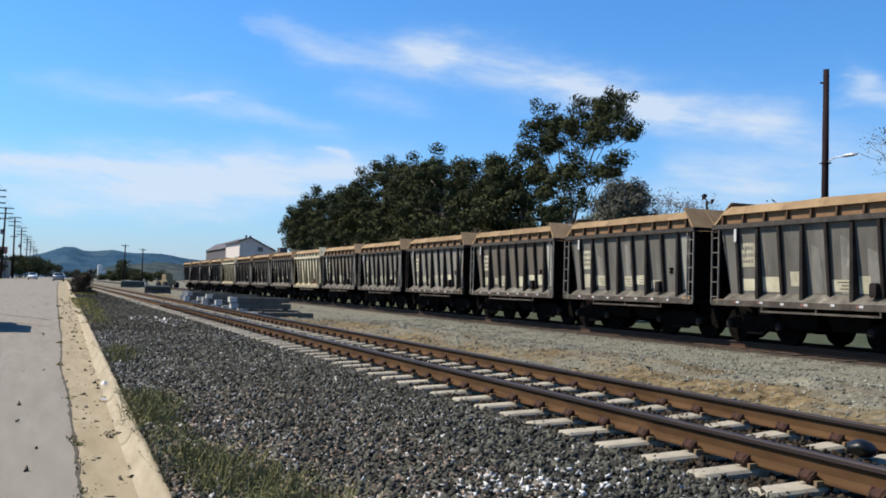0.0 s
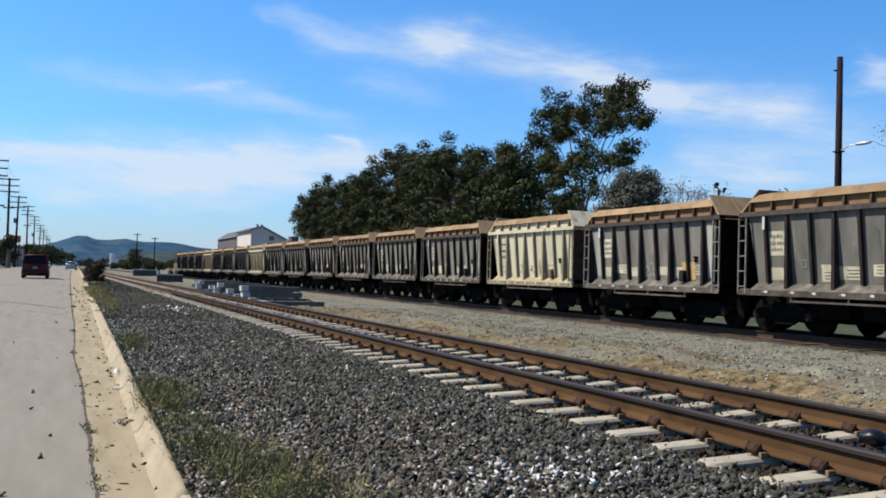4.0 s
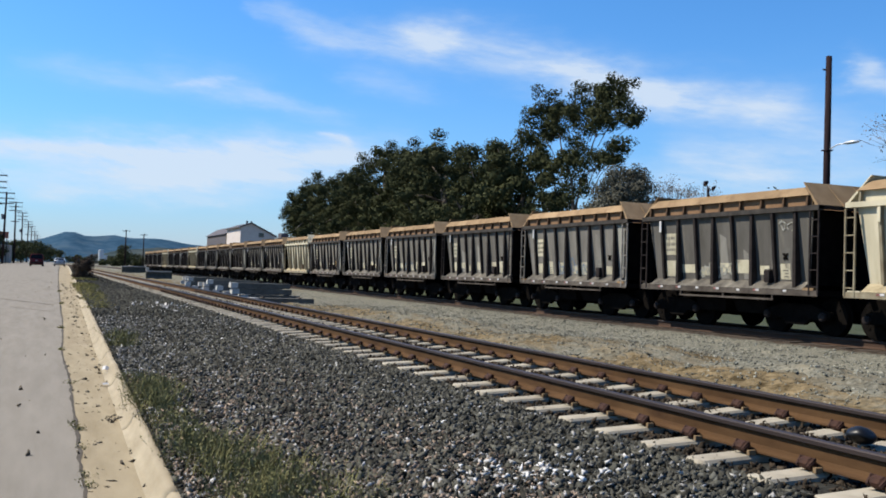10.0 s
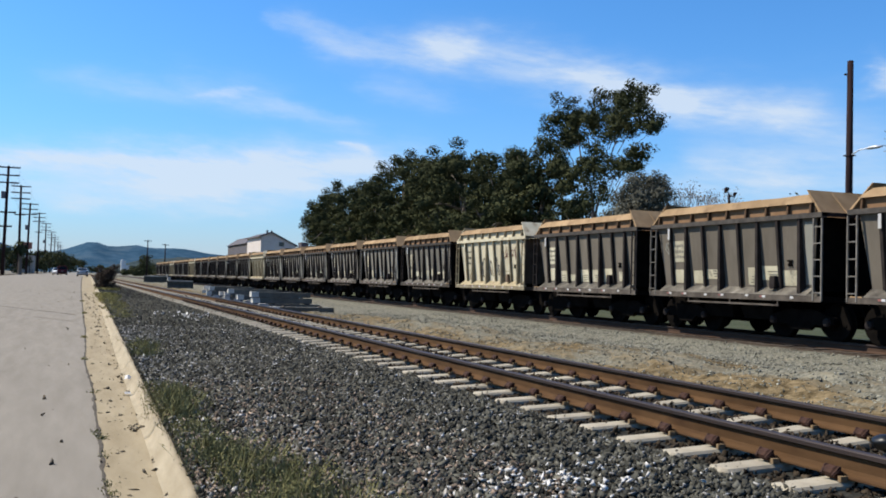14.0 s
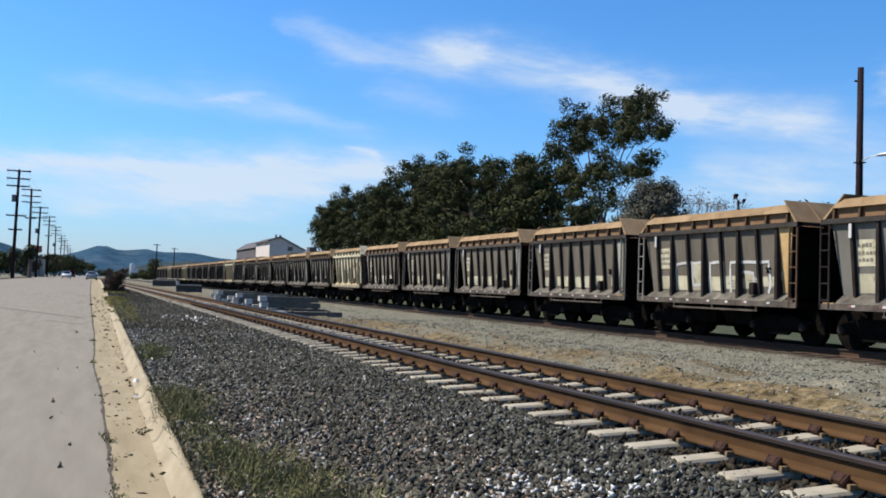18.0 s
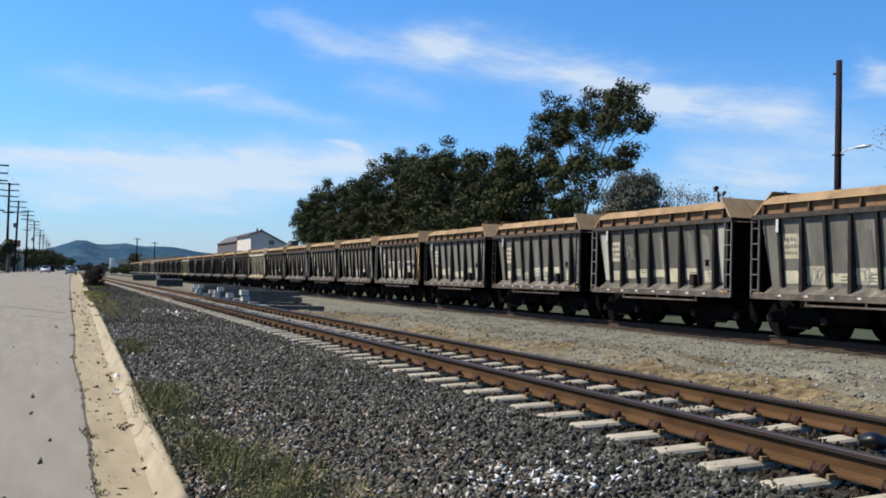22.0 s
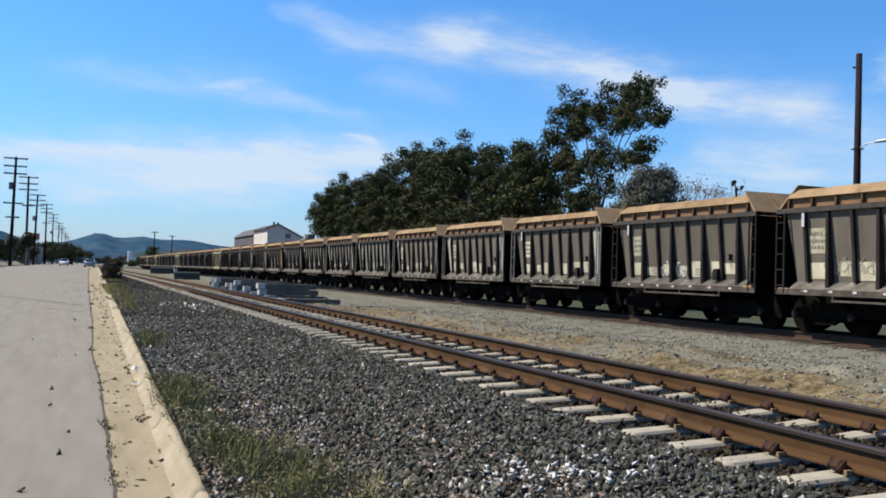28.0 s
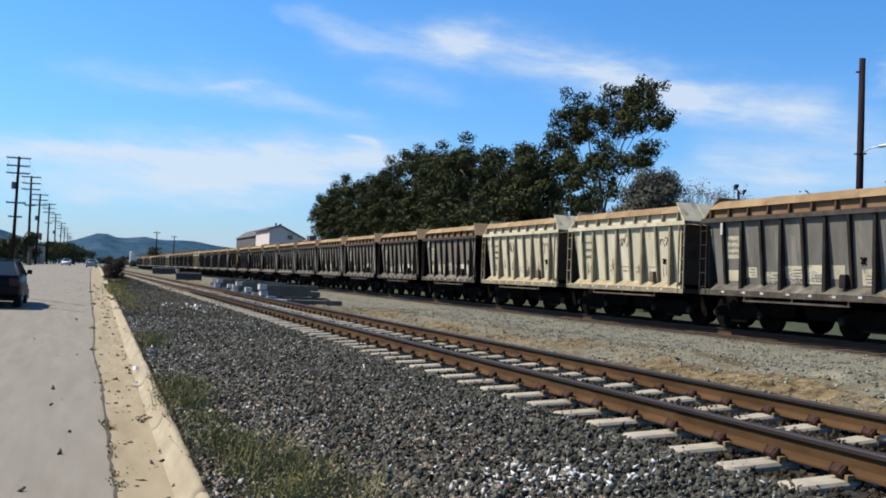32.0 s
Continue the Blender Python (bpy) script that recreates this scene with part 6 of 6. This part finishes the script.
# ---------------------------------------------------------------- road vehicles
def wheel(parent, x, y, r, w):
    bm = bmesh.new()
    s = 1 if x > 0 else -1
    prof = [(-w / 2, r * 0.62), (-w / 2, r * 0.93), (-w / 2 + 0.03, r), (w / 2 - 0.03, r), (w / 2, r * 0.93), (w / 2, r * 0.62)]
    loft(bm, [[(px, pr * math.cos(k * math.tau / 24), pr * math.sin(k * math.tau / 24)) for k in range(24)] for px, pr in prof])
    wh = part("wheel", bm, RUBBER, parent)
    wh.location = (x, y, r)
    bm = bmesh.new()
    tube(bm, [(s * w * 0.3, 0, 0), (s * w * 0.52, 0, 0)], [r * 0.62, r * 0.55], 20)
    for k in range(5):
        a = k * math.tau / 5
        c, d = math.cos(a), math.sin(a)
        tube(bm, [(s * w * 0.52, 0.05 * c, 0.05 * d), (s * w * 0.54, r * 0.55 * c, r * 0.55 * d)], [0.05, 0.035], 5)
    part("rim", bm, RIM, wh)
    return wh


def road_car(name, label, paint, half, length, belt, roof, cabin, r, tail, seed, upright=False):
    """A car that heads along +y. cabin: rear foot, rear top, front top, front foot of the glasshouse, measured from the tail."""
    car = thing(name, label, "car")
    L0 = -length / 2
    bm = bmesh.new()
    rings = []
    nose = length - 0.02
    for y, wd, zt, zb in ((0.0, 0.93, belt * 0.93, 0.42), (0.08, 0.97, belt * 0.99, 0.30), (0.9, 1.0, belt, 0.24), (length * 0.5, 1.0, belt, 0.22), (length * 0.72, 0.99, belt * 0.97, 0.22),
                          (nose - 0.35, 0.96, belt * 0.86, 0.26), (nose, 0.86, belt * 0.74, 0.42)):
        h = half * wd
        rings.append([(-h * 0.93, L0 + y, zb), (-h, L0 + y, zb + 0.12), (-h, L0 + y, zt * 0.62), (-h * 0.95, L0 + y, zt), (h * 0.95, L0 + y, zt), (h, L0 + y, zt * 0.62), (h, L0 + y, zb + 0.12), (h * 0.93, L0 + y, zb)])
    loft(bm, rings)
    bmesh.ops.bevel(bm, geom=bm.edges[:], offset=0.05, segments=2, affect="EDGES", clamp_overlap=True)
    part("body", bm, paint, car, smooth=True)
    a, b, c, d = cabin
    bm = bmesh.new()
    hb, ht = half * 0.93, half * (0.80 if upright else 0.72)
    loft(bm, [[(-hb, L0 + a, belt - 0.02), (hb, L0 + a, belt - 0.02), (hb, L0 + d, belt - 0.02), (-hb, L0 + d, belt - 0.02)],
              [(-ht, L0 + b, roof - 0.05), (ht, L0 + b, roof - 0.05), (ht, L0 + c, roof - 0.05), (-ht, L0 + c, roof - 0.05)]])
    part("glasshouse", bm, SUV_GLASS if upright else CAR_GLASS, car)
    bm = bmesh.new()
    loft(bm, [[(-ht - 0.02, L0 + b - 0.03, roof - 0.06), (ht + 0.02, L0 + b - 0.03, roof - 0.06), (ht + 0.02, L0 + c + 0.03, roof - 0.06), (-ht - 0.02, L0 + c + 0.03, roof - 0.06)],
              [(-ht + 0.06, L0 + b + 0.06, roof), (ht - 0.06, L0 + b + 0.06, roof), (ht - 0.06, L0 + c - 0.06, roof), (-ht + 0.06, L0 + c - 0.06, roof)]])
    bmesh.ops.bevel(bm, geom=bm.edges[:], offset=0.03, segments=2, affect="EDGES", clamp_overlap=True)
    part("roof", bm, paint, car, smooth=True)
    for s in (-1, 1):
        for (p, q) in ((a, b), (d, c), ((a + d) / 2, (b + c) / 2)):
            bm = bmesh.new()
            tube(bm, [(s * hb, L0 + p, belt - 0.02), (s * (ht + 0.005), L0 + q, roof - 0.05)], [0.055, 0.045], 6)
            part("pillar", bm, paint, car)
    for s in (-1, 1):
        bm = bmesh.new()
        box(bm, *sorted((s * half * 0.93, s * half * 0.66)), L0 - 0.02, L0 + 0.06, belt * tail[0], belt * tail[1])
        part("tail_light", bm, TAIL_RED, car, "red tail lamp")
        bm = bmesh.new()
        box(bm, *sorted((s * half * 0.99, s * (half + 0.13))), L0 + d - 0.25, L0 + d - 0.13, belt + 0.0, belt + 0.14)
        part("mirror", bm, paint, car)
        bm = bmesh.new()
        box(bm, *sorted((s * half * 0.85, s * half * 0.45)), -L0 - 0.1, -L0 - 0.02, belt * 0.5, belt * 0.66)
        part("headlight", bm, RIM, car)
        wheel(car, s * (half - 0.12), L0 + length * 0.2, r, 0.22)
        wheel(car, s * (half - 0.12), L0 + length * 0.8, r, 0.22)
    bm = bmesh.new()
    box(bm, -half * 0.95, half * 0.95, L0 - 0.09, L0 + 0.05, 0.42, 0.60)
    part("rear_bumper", bm, paint if not upright else RUBBER, car)
    bm = bmesh.new()
    box(bm, -0.16, 0.16, L0 - 0.03, L0 - 0.005, belt * 0.66, belt * 0.66 + 0.15)
    part("plate", bm, PLATE, car)
    bm = bmesh.new()
    box(bm, -half * 0.8, half * 0.8, L0 + 0.3, -L0 - 0.4, 0.2, 0.42)
    part("underbody", bm, RUBBER, car)
    return car


SUV = road_car("suv", "dark red sport utility vehicle driving away on the road", RED_PAINT, 0.95, 4.6, 1.14, 1.80, (0.06, 0.28, 2.75, 3.35), 0.37, (0.62, 0.9), 1, True)
SEDAN = road_car("sedan", "black sedan driving past on the road", NAVY_PAINT, 0.89, 4.7, 0.95, 1.40, (0.75, 1.35, 2.75, 3.45), 0.32, (0.66, 0.9), 2)
PARKED = road_car("parked_car", "silver sedan parked at the kerb", SILVER_PAINT, 0.87, 4.5, 0.95, 1.42, (0.55, 1.2, 2.6, 3.3), 0.31, (0.66, 0.9), 3)
PARKED.matrix_basis = pose(1.15, 168, road_z(168))
WAITING = road_car("white_car", "small white car standing in the road", WHITE_PAINT, 0.87, 4.3, 0.95, 1.45, (0.45, 1.0, 2.5, 3.2), 0.31, (0.66, 0.9), 4)
WAITING.matrix_basis = pose(-3.45, 208, road_z(208), 0, 0, 180)


# ---------------------------------------------------------------- movement
def share_action(ob, src):
    ob.rotation_mode = "QUATERNION"
    ob.animation_data_create()
    ob.animation_data.action = src.animation_data.action
    ob.animation_data.action_slot = src.animation_data.action_slot


def motions():
    times = [2.0 * i for i in range(17)]
    x = FAR_X + GAUGE / 2
    for car, y in CARS:
        walk(car, [(t, pose(x, y + travelled(t), FAR_TOP)) for t in times])
    # wheel pairs turn as the cars roll
    lead = {}
    for ob in list(scene.objects):
        if ob.name.split(".")[0] != "wheelset":
            continue
        key = round(ob.location.y, 2)
        if key not in lead:
            n = 350
            walk(ob, [(32.0 * i / n, pose(0, key, 0.42, -math.degrees(travelled(32.0 * i / n) / 0.42), 0, 0)) for i in range(n + 1)])
            lead[key] = ob
        else:
            share_action(ob, lead[key])
    suv_rows = [(0, -2.46, 27.2), (0.5, -2.28, 33.4), (1, -2.19, 39.5), (2, -2.17, 51.3), (3, -1.95, 63.0), (4.5, -2.0, 85), (6, -2.0, 107.0), (7, -2.1, 119.0), (9, -2.1, 139.0), (11, -2.1, 162), (13, -2.2, 188.0), (16.5, -2.9, 236), (20, -3.2, 262), (24, -3.2, 266), (32, -3.2, 266)]
    walk(SUV, [(t, pose(a, b + 1.35, road_z(b + 1.35))) for t, a, b in suv_rows])
    # the sedan comes up from behind and draws in towards the kerb
    sedan_rows = [(t, -3.2 if t < 30.9 else -2.56 + 0.6 * (t - 32), 25.5 + 12.3 * (t - 31.5)) for t in (0, 8, 16, 24, 28, 29, 30, 30.4, 30.9, 31.2, 31.5, 31.75, 32)]
    walk(SEDAN, [(t, pose(x, y, road_z(y))) for t, x, y in sedan_rows])


motions()
